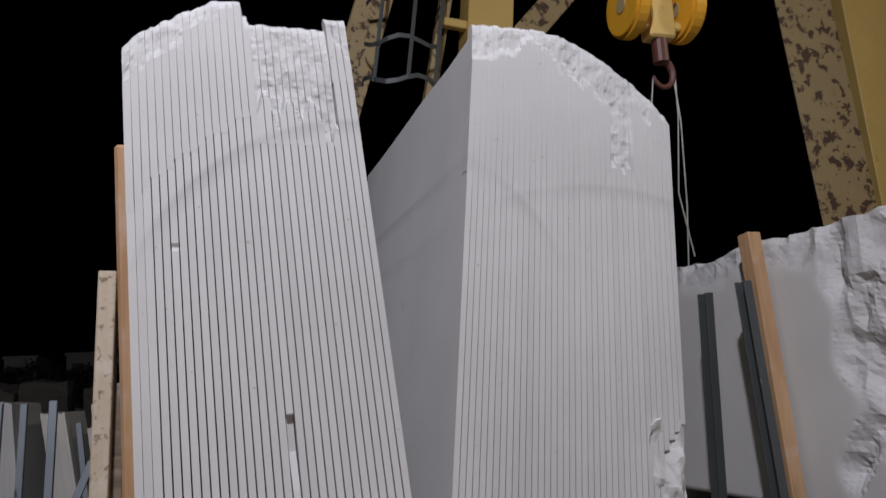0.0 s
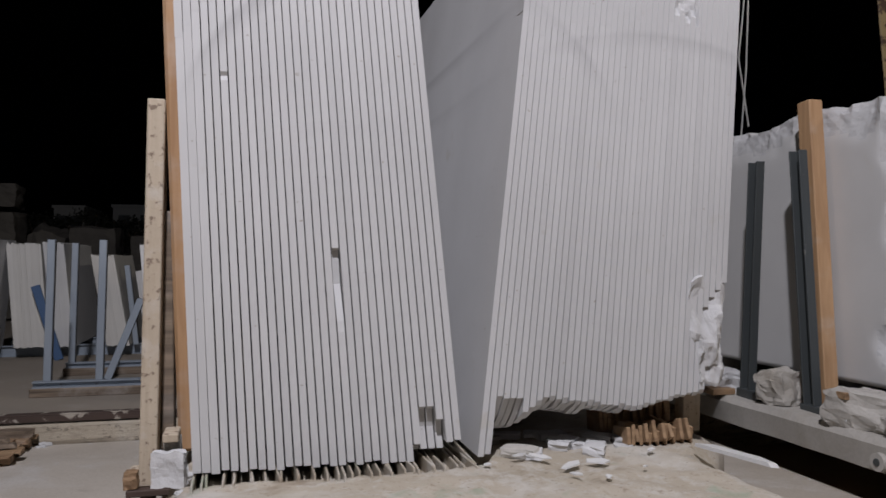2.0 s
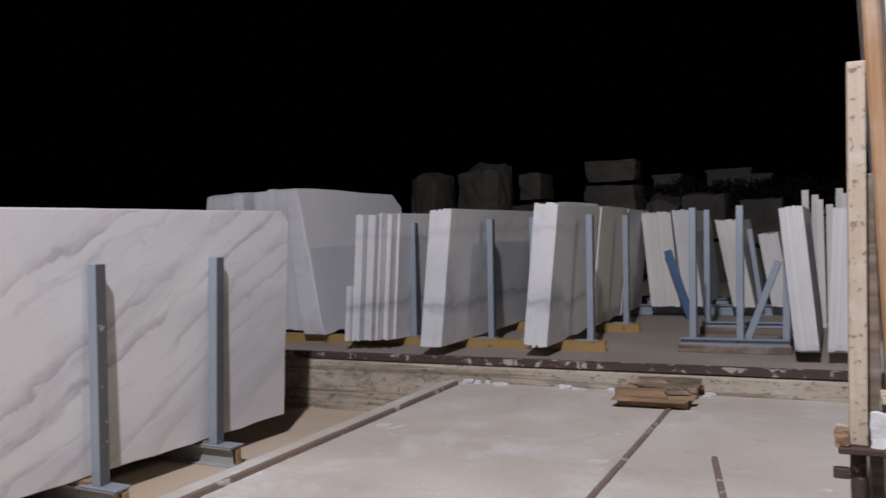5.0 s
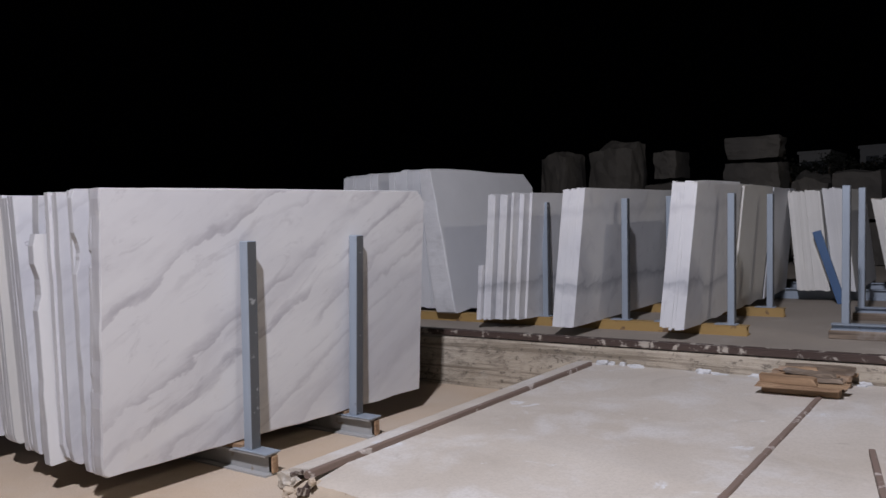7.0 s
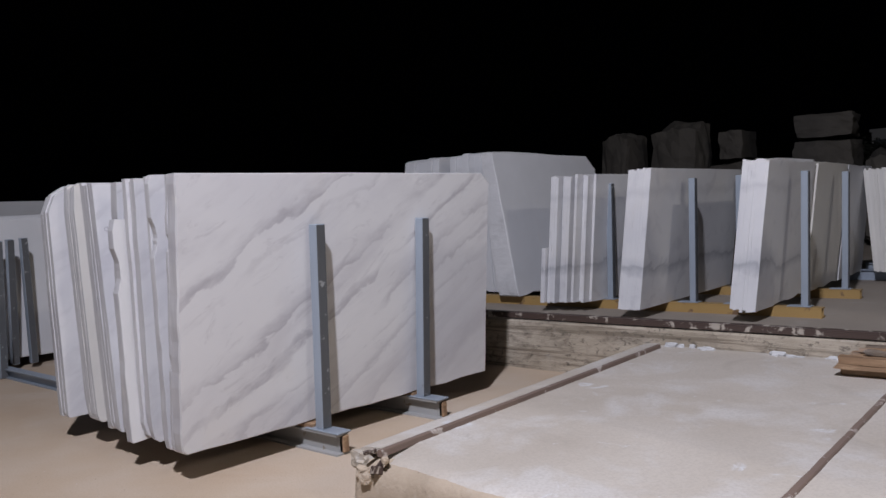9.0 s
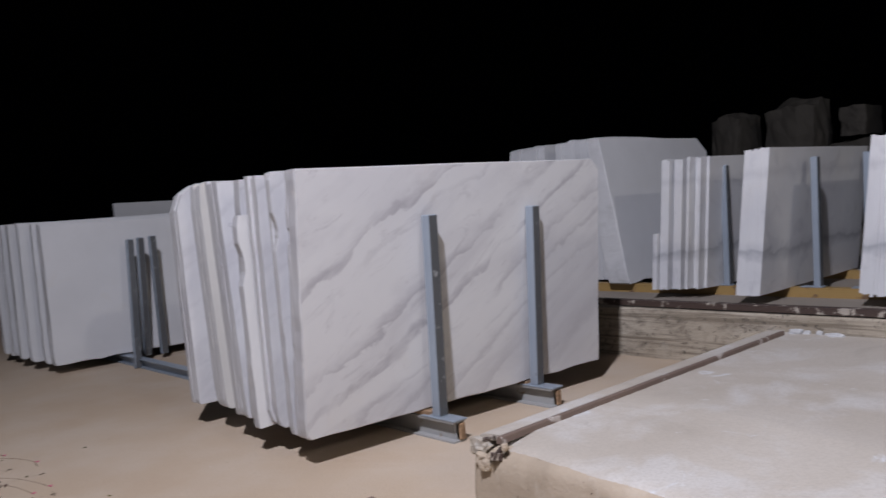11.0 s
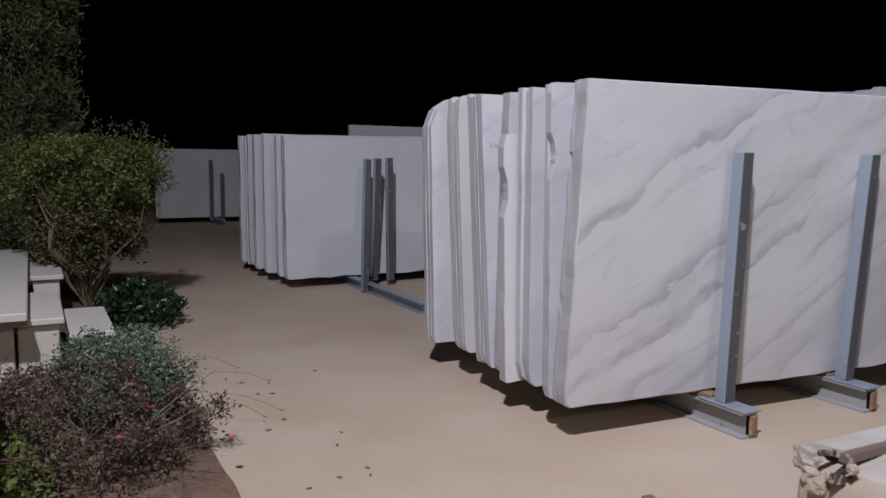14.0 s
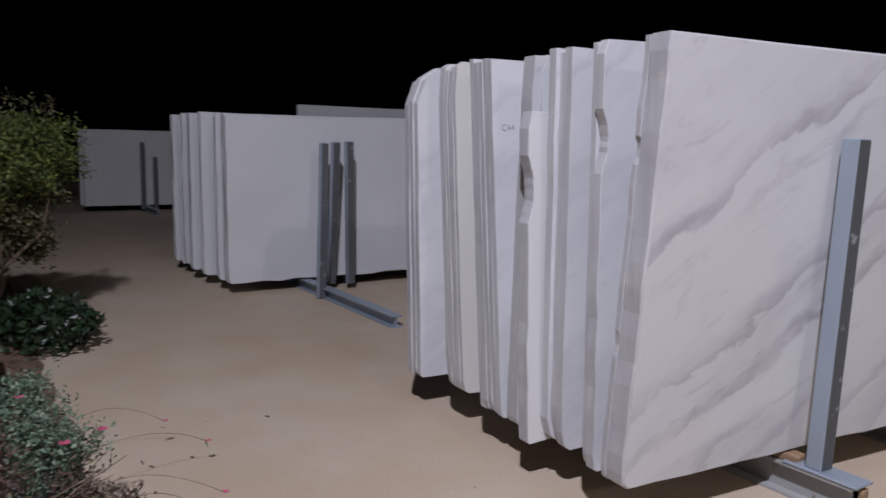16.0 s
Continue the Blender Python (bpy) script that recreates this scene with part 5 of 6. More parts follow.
# leaning groups: right face, near end, count, length, height, lean
slab((-2.59, 5.15, 0.42), 2.5, 1.79, 0.3, -0.175, GREYMARBLE, "tall white marble offcut with a rough tapering edge", GS, 60, wobble=0.022, far_corner=0.2, edge=MARBLE_ROUGH, chamfer=0.012, thick_top=0.15, nick=0.05)
pack(-3.1, 5.5, 0.42, 6, 2.4, 1.83, -0.08, GREYMARBLE, "tall rough-edged white marble slab", GS, 61, wobble=0.02, corner=0.06, thick=0.1, gap=0.004)
pack(-3.98, 5.55, 0.42, 6, 2.4, 1.83, -0.08, GREYMARBLE, "tall rough-edged white marble slab", GS, 62, wobble=0.02, corner=0.1, thick=0.1, gap=0.004)
for i, (x, y0, n, h) in enumerate(((-1.53, 5.02, 1, 1.41), (-1.565, 4.9, 1, 1.42), (-1.605, 4.98, 2, 1.42), (-1.67, 4.86, 1, 1.43), (-1.71, 4.95, 1, 1.42), (-1.755, 4.86, 3, 1.42), (-1.86, 4.93, 1, 1.42), (-1.9, 4.84, 3, 1.42))):
    pack(x, y0, 0.42, n, 2.4, h, 0.09, BANDED, S1, GS, 63 + i * 11, jitter=0.004, wobble=0.008, gap=0.0004, chamfer=0.0008)
pack(-2.0, 4.8, 0.42, 1, 2.4, 0.62, 0.085, BANDED, S1, GS, 67, thick=0.05)
pack(-0.745, 4.6, 0.42, 8, 2.5, 1.42, 0.125, BANDED, "bundle slab of smooth white marble standing on yellow beams", GS, 68, jitter=0.003, gap=0.0002, wobble=0.003, chamfer=0.0005)
pack(0.34, 4.75, 0.42, 8, 1.55, 1.44, 0.12, BANDED, "bundle slab of white marble with a rough top", GS, 69, jitter=0.004, gap=0.0002, wobble=0.02, chamfer=0.0005)
pack(0.35, 6.33, 0.42, 8, 1.3, 1.43, 0.12, WARMMARBLE, "warm white marble slab with a rough top", GS, 70, wobble=0.022, gap=0.0002, jitter=0.004, chamfer=0.0005)
pack(0.35, 7.72, 0.42, 8, 1.2, 1.4, 0.11, GREYMARBLE, "grey marble slab standing behind the front row", GS, 72, wobble=0.014, gap=0.0002, jitter=0.004, chamfer=0.0005)

# empty rack with wooden sleepers
rack = thing("slab_rack", (0, 0, 0), "empty grey-blue steel rack on wooden sleepers", "slab rack", "slab racks")
for y in (5.5, 6.9):
    part("base_beam", i_beam(bmesh.new(), 1.5, 2.5, y, 0.4, 0.46, 0.1), STEEL, rack)
    part("sleeper", B(1.48, 2.52, y - 0.07, y + 0.07, 0.32, 0.4, bevel=0.006), GREYWOOD, rack, "weathered grey wooden sleeper")
    for x in (1.62, 2.06) if y < 6 else (1.56,):
        rack_post(rack, (x, y, 0.46), (x + 0.03, y, 1.75))
rack_post(rack, (2.13, 5.5, 0.46), (2.42, 5.5, 1.2))
rack_post(rack, (2.47, 5.5, 0.46), (2.5, 5.5, 1.3))
GR = "slabs leaning beyond the empty rack"
pack(2.765, 4.9, 0.42, 7, 2.2, 1.29, -0.08, MARBLE, "white sawn marble slab leaning the other way", GR, 80, thick=0.027, gap=0.0006, wobble=0.01, jitter=0.006, chamfer=0.001, nick=0.05)
pack(2.99, 4.9, 0.42, 6, 2.2, 1.27, 0.06, MARBLE, "white sawn marble slab leaning towards the trolley", GR, 81, thick=0.027, gap=0.0006, wobble=0.01, jitter=0.006, chamfer=0.001, nick=0.05)
for i, (x, y0, h, n, lean) in enumerate(((0.98, 8.5, 1.33, 13, -0.075), (1.28, 8.5, 1.34, 8, -0.1), (1.94, 8.5, 1.18, 9, -0.17), (2.38, 8.6, 0.98, 8, -0.15))):
    pack(x, y0, 0.46, n, 1.9, h, lean, MARBLE if i % 2 else WARMMARBLE, "white marble slab in the back rows", "back row slabs", 84 + i, wobble=0.008, gap=0.0004, jitter=0.004, chamfer=0.0008)
for x, y in ((0.3, 8.9), (0.3, 9.9)):
    part_rack = thing("slab_rack", (0, 0, 0), "low steel rack under the back row of slabs", "slab rack", "slab racks")
    part("base_beam", i_beam(bmesh.new(), 0.2, 2.8, y, 0.32, 0.46, 0.1), STEEL, part_rack)
    for px in (0.98, 2.0) if y < 9 else ():
        rack_post(part_rack, (px, y - 0.2, 0.46), (px - 0.12, y - 0.2, 1.5))
bm = bmesh.new()
bar(bm, (1.14, 8.35, 0.325), (0.86, 8.35, 1.25), 0.1, 0.05, (0, 1, 0), 0.004)
solo("blue_post", bm, BLUESTEEL, (0, 0, 0), "dark blue steel post leaning on the slabs", "post")
for i in range(7):
    bm = bmesh.new()
    x = 2.5 + 0.085 * i
    bar(bm, (x, 7.6 + 0.1 * (i % 3), 0.32), (x + 0.02 * (i % 3), 7.6, 1.76 + 0.06 * ((i * 7) % 4)), 0.075, 0.03, (0, 1, 0), 0.003)
    solo("stone_strip", bm, WARMMARBLE, (0, 0, 0), "narrow pale marble strip standing upright", "stone", "stone strips")

# pallet-like bundle of wood on the platform
crate = thing("wood_bundle", (0, 0, 0), "small bundle of split brown weathered boards on the platform", "wood")


def old_board(x0, x1, y, z, wide, thick, yaw, tilt, seed, material):
    """A weathered board with split ends and uneven edges."""
    bm = bmesh.new()
    rng = random.Random(seed)
    n = 9
    rings = []
    for i in range(n + 1):
        x = x0 + (x1 - x0) * i / n
        half = wide / 2 * (1 + rng.uniform(-0.08, 0.05)) * (0.8 if i in (0, n) else 1)
        low, high = rng.uniform(0, 0.003), thick - rng.uniform(0, 0.006)
        dx = rng.uniform(-0.012, 0.012) if i in (0, n) else 0.0
        rings.append([bm.verts.new((x + dx * k, yy, zz)) for k, (yy, zz) in enumerate(((-half, low), (half, low), (half * 0.97, high), (-half * 0.97, high)))])
    for a, b in zip(rings, rings[1:]):
        for i in range(4):
            bm.faces.new((a[i], b[i], b[(i + 1) % 4], a[(i + 1) % 4]))
    bm.faces.new(rings[0])
    bm.faces.new(rings[-1][::-1])
    mid = (x0 + x1) / 2
    bmesh.ops.translate(bm, verts=bm.verts, vec=(-mid, 0, 0))
    ob = part("board", bm, material, crate)
    ob.matrix_world = pose(mid, y, z, tilt, 0, yaw)


for y in (2.93, 3.16, 3.36):
    part("bearer", B(1.5, 1.98, y - 0.04, y + 0.045, 0.322, 0.375, bevel=0.008), OLDWOOD, crate)
for i, (x0, x1, y, z, wide, thick, yaw, tilt) in enumerate(((1.47, 1.98, 2.87, 0.376, 0.11, 0.026, 2, 1), (1.49, 2.02, 3.0, 0.377, 0.1, 0.024, -3, -1), (1.46, 1.97, 3.12, 0.376, 0.12, 0.022, 1, 0), (1.5, 2.0, 3.25, 0.377, 0.1, 0.026, -2, 2), (1.48, 2.01, 3.37, 0.376, 0.1, 0.022, 3, -1),
        (1.5, 1.86, 2.88, 0.404, 0.07, 0.05, -4, 5), (1.54, 1.99, 2.99, 0.404, 0.09, 0.03, 5, -4), (1.5, 1.93, 3.15, 0.402, 0.13, 0.024, -6, 3), (1.56, 2.0, 3.31, 0.405, 0.09, 0.05, 4, 4), (1.62, 1.95, 3.06, 0.436, 0.08, 0.022, -14, 6), (1.55, 1.8, 3.2, 0.428, 0.06, 0.03, 11, -3))):
    old_board(x0, x1, y, z, wide, thick, yaw, tilt, 700 + i, GREYWOOD if i in (6, 8, 9) else OLDWOOD)
bm = bmesh.new()
bar(bm, (2.31, 1.73, 0.335), (2.46, 0.95, 0.335), 0.03, 0.03, (0, 0, 1), 0.004)
solo("steel_bar", bm, RUST, (0, 0, 0), "short dark steel bar lying on the platform", "bar")
bm = bmesh.new()
bar(bm, (-0.57, -0.32, 0.012), (0.25, -0.42, 0.012), 0.05, 0.02, (0, 0, 1), 0.003)
solo("steel_bar", bm, RUST, (0, 0, 0), "dark flat steel bar lying on the yard floor", "bar")
rng = random.Random(88)
for i in range(34):
    x = rng.choice((0.15, 0.3, 0.42, 1.0, 1.15, 1.35, 2.0, 2.3)) + rng.uniform(-0.07, 0.07)
    w = rng.uniform(0.012, 0.038)
    bm = rounded_rock((w * rng.uniform(1.2, 2.6), w * 0.7, w * rng.uniform(0.2, 0.9)), 260 + i, 0.22, 5, 1.0)
    solo("slurry_lump", bm, SNOWY, (x, 3.41 - rng.uniform(0, 0.07), 0.316), "white lump of marble slurry at the wall foot", "slurry", "slurry lumps", smooth=True)

# ---- the garden bed ----
def leaves(name, points, size, seed, material, parent, droop=0.0, narrow=0.45, label=""):
    """Many small folded leaves round the given points, as one mesh."""
    rng = np.random.default_rng(seed)
    n = len(points)
    d = rng.normal(size=(n, 3))
    d[:, 2] = d[:, 2] * 0.7 + 0.35 - droop
    d /= np.linalg.norm(d, axis=1)[:, None]
    s = np.cross(d, rng.normal(size=(n, 3)))
    s /= np.linalg.norm(s, axis=1)[:, None]
    k = np.cross(d, s)
    ln = (size * rng.uniform(0.6, 1.35, n))[:, None]
    p = np.asarray(points)
    quad = np.stack([p, p + d * ln * 0.5 + s * ln * narrow * 0.5 + k * ln * 0.08, p + d * ln, p + d * ln * 0.5 - s * ln * narrow * 0.5 + k * ln * 0.08], axis=1).reshape(-1, 3)
    idx = np.arange(n) * 4
    faces = [f for i in idx.tolist() for f in ((i, i + 1, i + 2), (i, i + 2, i + 3))]
    me = bpy.data.meshes.new(name)
    me.from_pydata(quad.tolist(), [], faces)
    me.materials.append(material)
    ob = new(name, me)
    ob.parent = parent
    if label:
        tagged(ob, label)
    return ob


def cloud(n, centre, radii, seed, shell=0.45, lump=0.5, freq=2.2, low=None):
    """Points inside an uneven ellipsoid, thicker near its skin, with gaps."""
    rng = np.random.default_rng(seed)
    out = []
    while len(out) < n:
        d = rng.normal(size=3)
        d /= np.linalg.norm(d)
        f = noise.noise(Vector(d * freq) + Vector((seed, seed * 0.7, 0)))
        g = noise.noise(Vector(d * freq * 3.1) + Vector((0, seed, seed)))
        if g < -0.32:
            continue
        r = (1 + lump * 0.5 * f + 0.12 * g) * rng.uniform(shell, 1.0) ** 0.5
        p = np.array(centre) + d * r * np.array(radii)
        if low is not None and p[2] < low:
            continue
        out.append(p)
    return np.array(out)


def tufts(centres, per, radius, seed, stretch=1.0):
    """Leaf points gathered in small tufts round the given centres."""
    rng = np.random.default_rng(seed)
    c = np.repeat(np.asarray(centres), per, axis=0)
    d = rng.normal(size=c.shape) * 0.5
    d[:, 2] *= stretch
    return c + d * radius * rng.uniform(0.6, 1.3, (len(c), 1))


def twigs(bm, base, tops, r, seed, bend=0.08):
    rng = random.Random(seed)
    for t in tops:
        a, last = Vector(base), None
        t = Vector(t)
        for i in range(5):
            k = i / 4
            p = a.lerp(t, k) + Vector((rng.uniform(-1, 1), rng.uniform(-1, 1), 0)) * bend * math.sin(k * math.pi)
            if last is not None:
                tube(bm, last, p, r * (1 - 0.75 * (k - 0.25)), r * (1 - 0.75 * k), 5)
            last = p
    return bm


bm = bmesh.new()
bmesh.ops.create_grid(bm, x_segments=220, y_segments=140, size=0.5)
for v in bm.verts:
    x, y = -10.5 + (v.co.x + 0.5) * 9.2, -7.5 + (v.co.y + 0.5) * 5.65
    y += 0.06 * noise.noise(Vector((x * 3, 0, 5))) * max(0.0, (y + 3) / 1.2)
    x += 0.05 * noise.noise(Vector((y * 2.5, 3, 1))) * max(0.0, (x + 3) / 1.7)
    edge = min(1.0, (-1.86 - y) / 0.3, (-1.3 - x) / 0.25)
    v.co = Vector((x, y, 0.006 + max(0.0, edge) * (0.05 + 0.035 * noise.noise(Vector((x * 2, y * 2, 0))) + 0.03 * noise.noise(Vector((x * 9, y * 9, 0))) + 0.012 * noise.noise(Vector((x * 23, y * 23, 2))))))
solo("soil_bed", bm, SOIL, (0, 0, 0), "dry reddish-brown soil of the planting bed", "soil", kind="structure", smooth=True)
# clipped shrub on several stems
shrub = thing("clipped_shrub", (-6.0, -2.15, 0.03), "clipped green shrub with bare twisted stems", "shrub")
bm = bmesh.new()
rng = random.Random(9)
tips = [(rng.uniform(-0.42, 0.42), rng.uniform(-0.46, 0.46), rng.uniform(0.9, 1.45)) for _ in range(34)]
twigs(bm, (0, 0, 0), tips, 0.02, 4, 0.13)
part("stem", bm, BARK, shrub)
top = tufts(cloud(330, (0, 0, 1.27), (0.66, 0.74, 0.36), 3, 0.35, 0.7), 48, 0.085, 3, 1.3)
top = top[top[:, 2] < 1.58 + 0.03 * np.sin(top[:, 0] * 23 + top[:, 1] * 17)]
leaves("crown", top, 0.04, 5, HEDGE, shrub, label="fresh yellow-green clipped leaves")
leaves("lower_leaves", tufts(cloud(620, (0, 0, 0.9), (0.44, 0.5, 0.52), 8, 0.3, 0.8, low=0.36), 46, 0.085, 4), 0.04, 6, DRYLEAF, shrub, label="sparse dry brownish leaves")
for i in range(4):
    leaves("shoot", cloud(90, (0.1, 0.12 + 0.13 * i, 1.62), (0.03, 0.05, 0.13), 20 + i), 0.03, 7 + i, DRYLEAF, shrub, label="pale dry shoot above the clipped top")

tree = thing("cypress_tree", (-10.0, -2.98, 0.0), "tall dense dark green cypress tree", "tree")
bm = bmesh.new()
tube(bm, (0, 0, 0), (0, 0, 6.8), 0.13, 0.03, 10)
twigs(bm, (0, 0, 0.5), [(0.5 * math.cos(a * 2.4), 0.5 * math.sin(a * 2.4), 1.4 + 0.3 * a) for a in range(14)], 0.03, 3)
part("trunk", bm, BARK, tree)
pts = []
rng2 = np.random.default_rng(12)
while len(pts) < 2000:
    z = rng2.uniform(0.15, 7.2)
    a = rng2.uniform(0, 2 * math.pi)
    r = (1.0 * min(1, (7.4 - z) / 3.2) ** 0.7) * (1 + 0.3 * noise.noise(Vector((math.cos(a) * 2.2, math.sin(a) * 2.2, z * 1.2))) + 0.22 * noise.noise(Vector((math.cos(a) * 6, math.sin(a) * 6, z * 2.4))))
    r *= rng2.uniform(0.78, 1.0)
    pts.append((r * math.cos(a), r * math.sin(a), z))
pts = tufts(np.array(pts), 34, 0.1, 5, 2.4)
leaves("crown", pts, 0.085, 13, CYPRESS, tree, droop=-0.4, narrow=0.3)
hedge = thing("hedge_bush", (-7.9, -3.3, 0.0), "dark green bush behind the clipped shrub", "shrub")
leaves("crown", cloud(7000, (0, 0, 0.75), (0.8, 0.8, 0.8), 31, 0.3, 0.5, low=0.02), 0.05, 14, CYPRESS, hedge)
bm = bmesh.new()
twigs(bm, (0, 0, 0), [(0.4 * math.cos(a * 1.3), 0.4 * math.sin(a * 1.3), 1.0) for a in range(8)], 0.03, 6)
part("stem", bm, BARK, hedge)

plant = thing("ground_cover_plant", (-5.3, -1.78, 0.0), "low dark glossy green plant at the bed edge", "plant")
leaves("leaves", cloud(1500, (0, 0, 0.16), (0.55, 0.36, 0.2), 41, 0.2, 0.6, low=0.02), 0.06, 15, DARKLEAF, plant, narrow=0.7)
bm = bmesh.new()
twigs(bm, (0, 0, 0), [(0.3 * math.cos(a), 0.25 * math.sin(a), 0.22) for a in range(7)], 0.008, 7, 0.03)
part("stem", bm, BARK, plant)

# the flowering mound by the path
mound = thing("flowering_shrub", (-2.06, -2.4, -0.02), "low shrub with blue-green tips, dry purple-brown twigs and pink flowers", "shrub")
leaves("outer_leaves", tufts(cloud(340, (-0.05, -0.02, 0.18), (0.68, 0.58, 0.3), 51, 0.3, 0.6, 2.6, low=0.03), 60, 0.06, 9), 0.025, 16, PURPLELEAF, mound, narrow=0.4, label="small dry purple-brown leaves")
blue = tufts(cloud(190, (-0.4, 0.22, 0.33), (0.52, 0.36, 0.2), 52, 0.3, 0.6, 2.6, low=0.2), 70, 0.05, 10, 1.3)
leaves("blue_foliage", blue, 0.022, 17, BLUELEAF, mound, narrow=0.5, label="blue-green leaf tips")
leaves("green_leaves", cloud(2600, (0.3, -0.4, 0.14), (0.45, 0.35, 0.16), 53, 0.2, 0.6, low=0.0), 0.035, 18, HEDGE, mound, narrow=0.6)
bm = bmesh.new()
rng = random.Random(19)
twigs(bm, (0, 0, 0), [(rng.uniform(-0.75, 0.75), rng.uniform(-0.6, 0.62), rng.uniform(0.15, 0.48)) for _ in range(70)], 0.006, 8, 0.07)
part("stem", bm, BARK, mound)


def flower(parent, at, r, seed):
    rng = random.Random(seed)
    bm = bmesh.new()
    for i in range(5):
        a = math.radians(72 * i + rng.uniform(-12, 12))
        d, s = Vector((math.cos(a), math.sin(a), 0.45)), Vector((-math.sin(a), math.cos(a), 0))
        o = Vector(at)
        v = [bm.verts.new(o), bm.verts.new(o + d * r * 0.6 + s * r * 0.4), bm.verts.new(o + d * r), bm.verts.new(o + d * r * 0.6 - s * r * 0.4)]
        bm.faces.new(v)
    return part("flower", bm, PETAL, parent, "small pink flower")


for i, (x, y, z) in enumerate(((-2.30, -1.85, 0.40), (-1.90, -2.22, 0.42), (-1.72, -2.16, 0.36), (-2.05, -2.0, 0.46), (-1.63, -1.83, 0.2), (-2.5, -2.1, 0.5), (-1.55, -2.3, 0.3))):
    flower(mound, (x + 2.1, y + 2.4, z), 0.022, i)
for i, (x, y, z) in enumerate(((-2.66, -1.36, 0.1), (-2.06, -1.55, 0.09), (-3.0, -1.48, 0.12), (-2.25, -1.42, 0.06))):
    stem = thing("flower_stem", (x, y, 0.0), "thin flowering stem with a pink bloom hanging over the path", "flower", "flower stems")
    bm = bmesh.new()
    last = None
    for k in range(11):
        f = k / 10
        p = Vector((0.1 * (1 - f) + 0.03 * math.sin(5 * f + i), (-2.0 - y) * (1 - f), 0.16 * (1 - f) + z * f + 0.34 * f * (1 - f)))
        if last is not None:
            tube(bm, last, p, 0.0013, seg=4)
        last = p
    part("stem", bm, BARK, stem)
    flower(stem, last, 0.018, 30 + i)
    leaves("leaf", np.array([last + Vector((0.0, 0.0, -0.03))]), 0.03, 60 + i, DRYLEAF, stem)
rng = random.Random(77)
for i in range(9):
    bm = rounded_rock((0.022, 0.009, 0.005), 400 + i, 0.3, 1, 0.6)
    solo("fallen_leaf", bm, DRYLEAF, (rng.uniform(-3.2, -0.9), rng.uniform(-1.65, -0.9), 0.001), "small dry leaf on the concrete", "leaf", "fallen leaves", turn=rng.uniform(0, 180))

# stone table and seats
table = thing("stone_table", (-5.0, -3.05, 0.03), "long pale stone table in the garden", "table")
part("tabletop", B(-1.87, 1.75, -0.42, 0.42, 0.44, 0.49, bevel=0.006), BENCH, table)
for x in (-1.4, 0.0, 1.4):
    part("leg", B(x - 0.12, x + 0.12, -0.3, 0.34, 0.0, 0.44, bevel=0.01), BENCH, table)
for x0, x1, y0, y1, z in ((-4.55, -3.45, -2.72, -2.43, 0.44), (-6.4, -5.35, -2.63, -2.37, 0.45), (-4.5, -3.55, -2.41, -2.13, 0.31)):
    seat = thing("garden_bench", ((x0 + x1) / 2, (y0 + y1) / 2, 0.02), "low pale limestone seat block in the garden", "bench", "stone benches")
    hx, hy = (x1 - x0) / 2, (y1 - y0) / 2
    part("seat", B(-hx, hx, -hy, hy, z - 0.06, z - 0.02, bevel=0.006), BENCH, seat)
    part("base", B(-hx + 0.04, hx - 0.04, -hy + 0.03, hy - 0.03, 0, z - 0.06, bevel=0.008), BENCH, seat)
seat = thing("garden_bench", (-1.95, -3.15, 0.02), "pale stone slab seat near the flowering shrub", "bench", "stone benches")
part("seat", B(-0.6, 0.6, -0.4, 0.4, 0.34, 0.39, bevel=0.006), BENCH, seat)
part("base", B(-0.45, 0.45, -0.3, 0.3, 0, 0.34, bevel=0.01), BENCH, seat)

# ---- far dim things beyond the upper yard ----
GF = "quarry blocks in the dark"
def quarry_block(x, y, z, w, d, h, seed, turn, square):
    """A rough block with split faces and a dark seam or two."""
    bm = rounded_rock((w * 0.95, d, h * 0.9), seed, 0.06 if square else 0.11, 7, 0.18 if square else 0.75)
    solo("quarry_block", bm, DARKSTONE, (x, y, z), "rough quarry block with the night's dark put into its near-black tone", "stone block", GF, turn=turn)


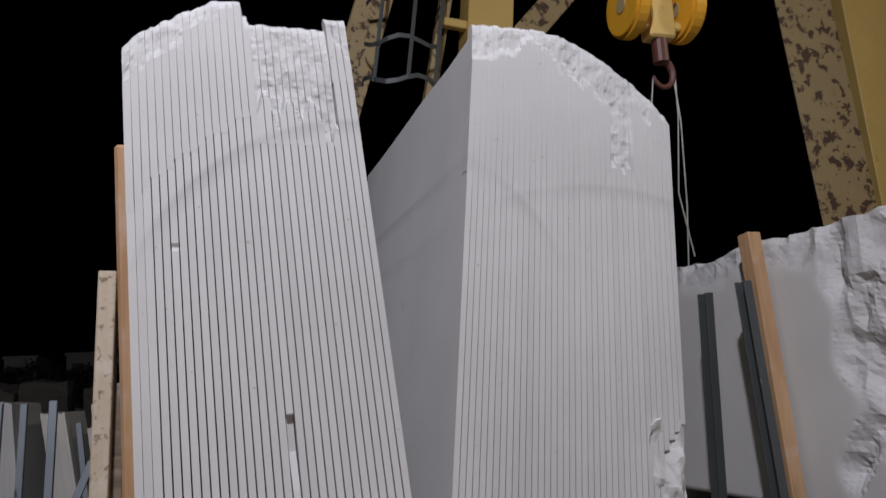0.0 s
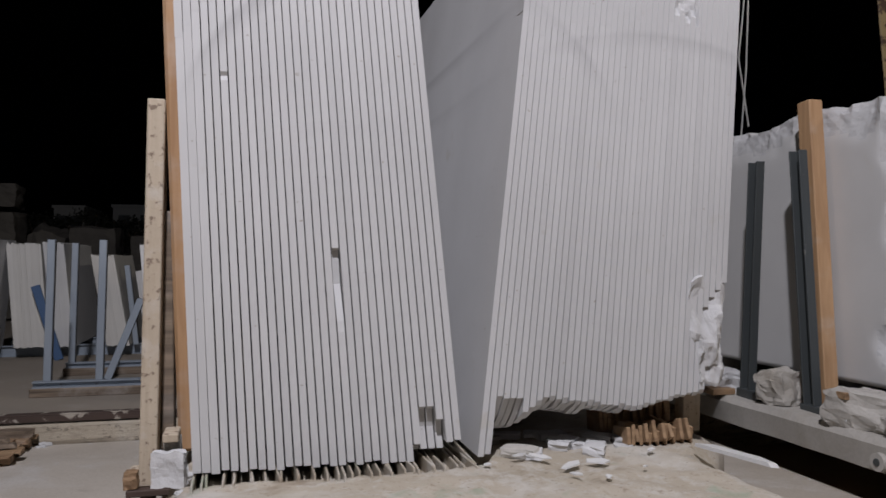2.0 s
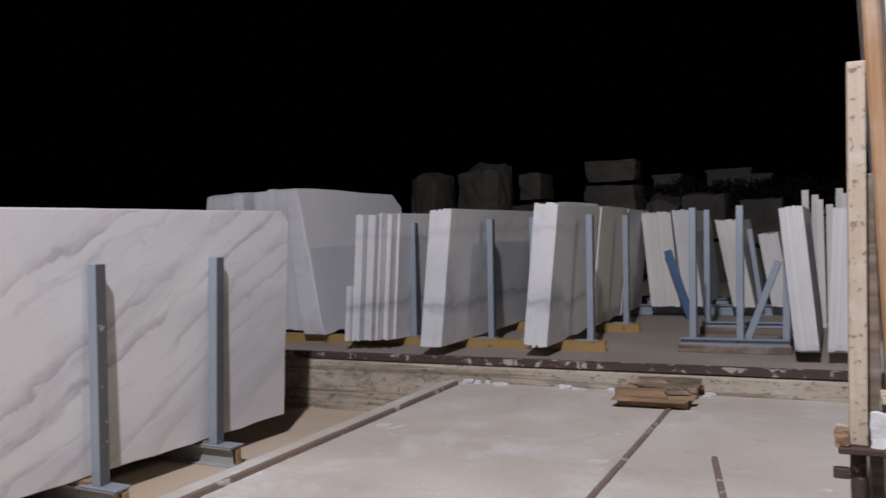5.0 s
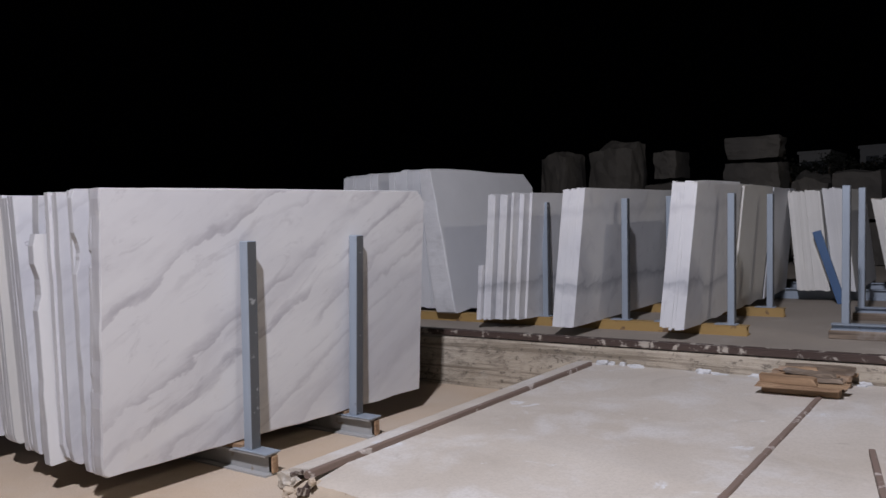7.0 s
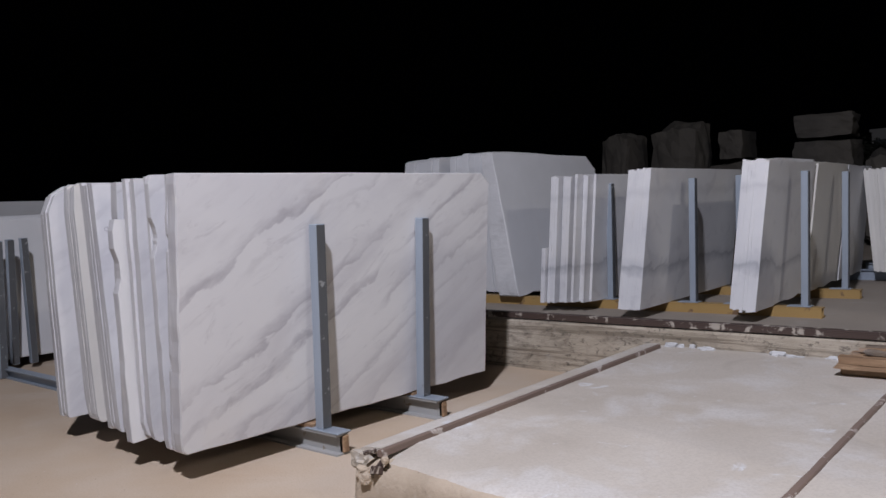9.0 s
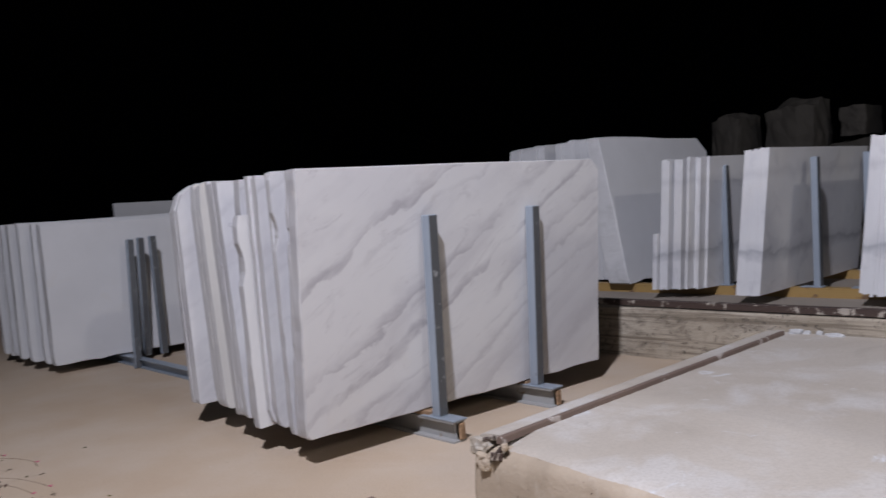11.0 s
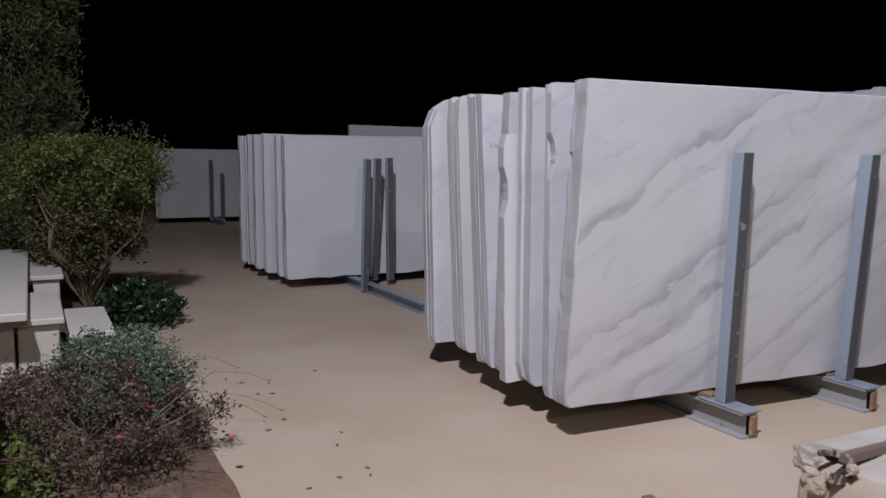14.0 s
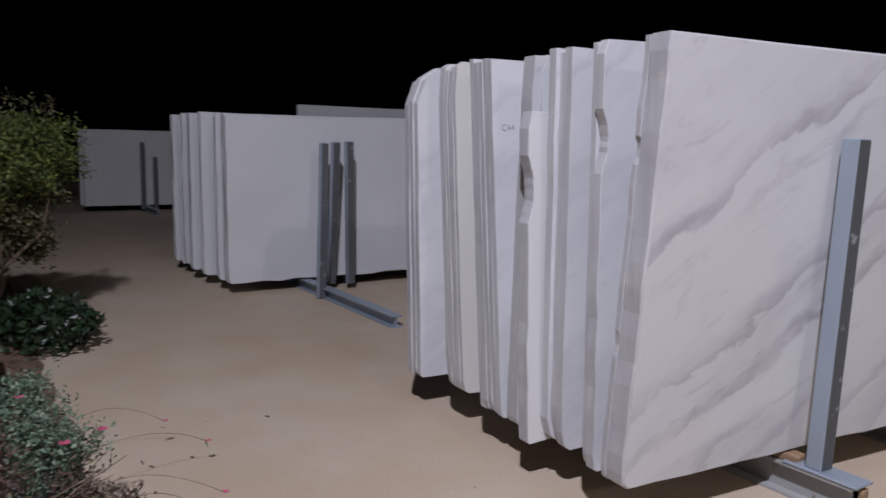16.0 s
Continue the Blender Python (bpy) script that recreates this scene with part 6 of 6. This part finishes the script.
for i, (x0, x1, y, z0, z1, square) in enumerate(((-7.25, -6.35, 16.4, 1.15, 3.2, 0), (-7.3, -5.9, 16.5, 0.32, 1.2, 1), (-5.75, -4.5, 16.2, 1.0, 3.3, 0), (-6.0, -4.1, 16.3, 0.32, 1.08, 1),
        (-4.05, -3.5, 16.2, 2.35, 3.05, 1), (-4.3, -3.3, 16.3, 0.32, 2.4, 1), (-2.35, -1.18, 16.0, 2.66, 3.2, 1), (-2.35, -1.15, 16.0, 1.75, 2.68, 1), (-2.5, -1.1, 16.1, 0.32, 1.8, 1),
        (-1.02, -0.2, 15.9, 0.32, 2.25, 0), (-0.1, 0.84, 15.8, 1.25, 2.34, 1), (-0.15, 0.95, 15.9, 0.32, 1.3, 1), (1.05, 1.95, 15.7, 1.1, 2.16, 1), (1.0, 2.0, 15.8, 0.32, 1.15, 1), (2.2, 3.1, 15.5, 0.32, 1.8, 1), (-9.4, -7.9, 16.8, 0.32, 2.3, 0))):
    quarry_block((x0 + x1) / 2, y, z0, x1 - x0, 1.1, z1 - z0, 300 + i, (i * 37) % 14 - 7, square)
for x0, x1, top in ((-4.75, -2.0, 5.3), (-1.95, -0.75, 4.85), (-8.3, -6.5, 5.2)):
    house = thing("white_building", ((x0 + x1) / 2, 53.0, 0.32), "distant white building seen in the dark", "building", "far buildings")
    half = (x1 - x0) / 2
    part("wall", B(-half, half, 0, 6, 0, top - 0.5), PLASTER, house)
    part("roof", B(-half - 0.1, half + 0.1, -0.1, 6.1, top - 0.5, top - 0.32), PLASTER, house)
    for k in range(2):
        x = -half * 0.5 + half * k
        part("window", B(x - 0.35, x + 0.35, -0.04, 0.02, top - 2.0, top - 1.0), DARKSTEEL, house)
for i, (x, y, r) in enumerate(((-7.6, 47, 1.5), (-5.4, 46, 1.6), (-3.9, 47, 1.0), (-2.6, 47, 1.3), (-0.8, 46, 1.2), (1.0, 46, 1.2), (3.6, 47, 1.4))):
    tree = thing("far_tree", (x, y, 0.32), "distant dark bushy tree", "tree", "far trees")
    bm = bmesh.new()
    tube(bm, (0, 0, 0), (0, 0, 3.0), 0.15, 0.08, 8)
    twigs(bm, (0, 0, 1.5), [(r * 0.6 * math.cos(a), r * 0.6 * math.sin(a), 3.6) for a in range(6)], 0.06, i)
    part("trunk", bm, BARK, tree)
    leaves("crown", cloud(1400, (0, 0, 2.9), (r, r, r * 0.75), 70 + i, 0.3, 0.9), 0.17, 80 + i, FARLEAF, tree, narrow=0.7)
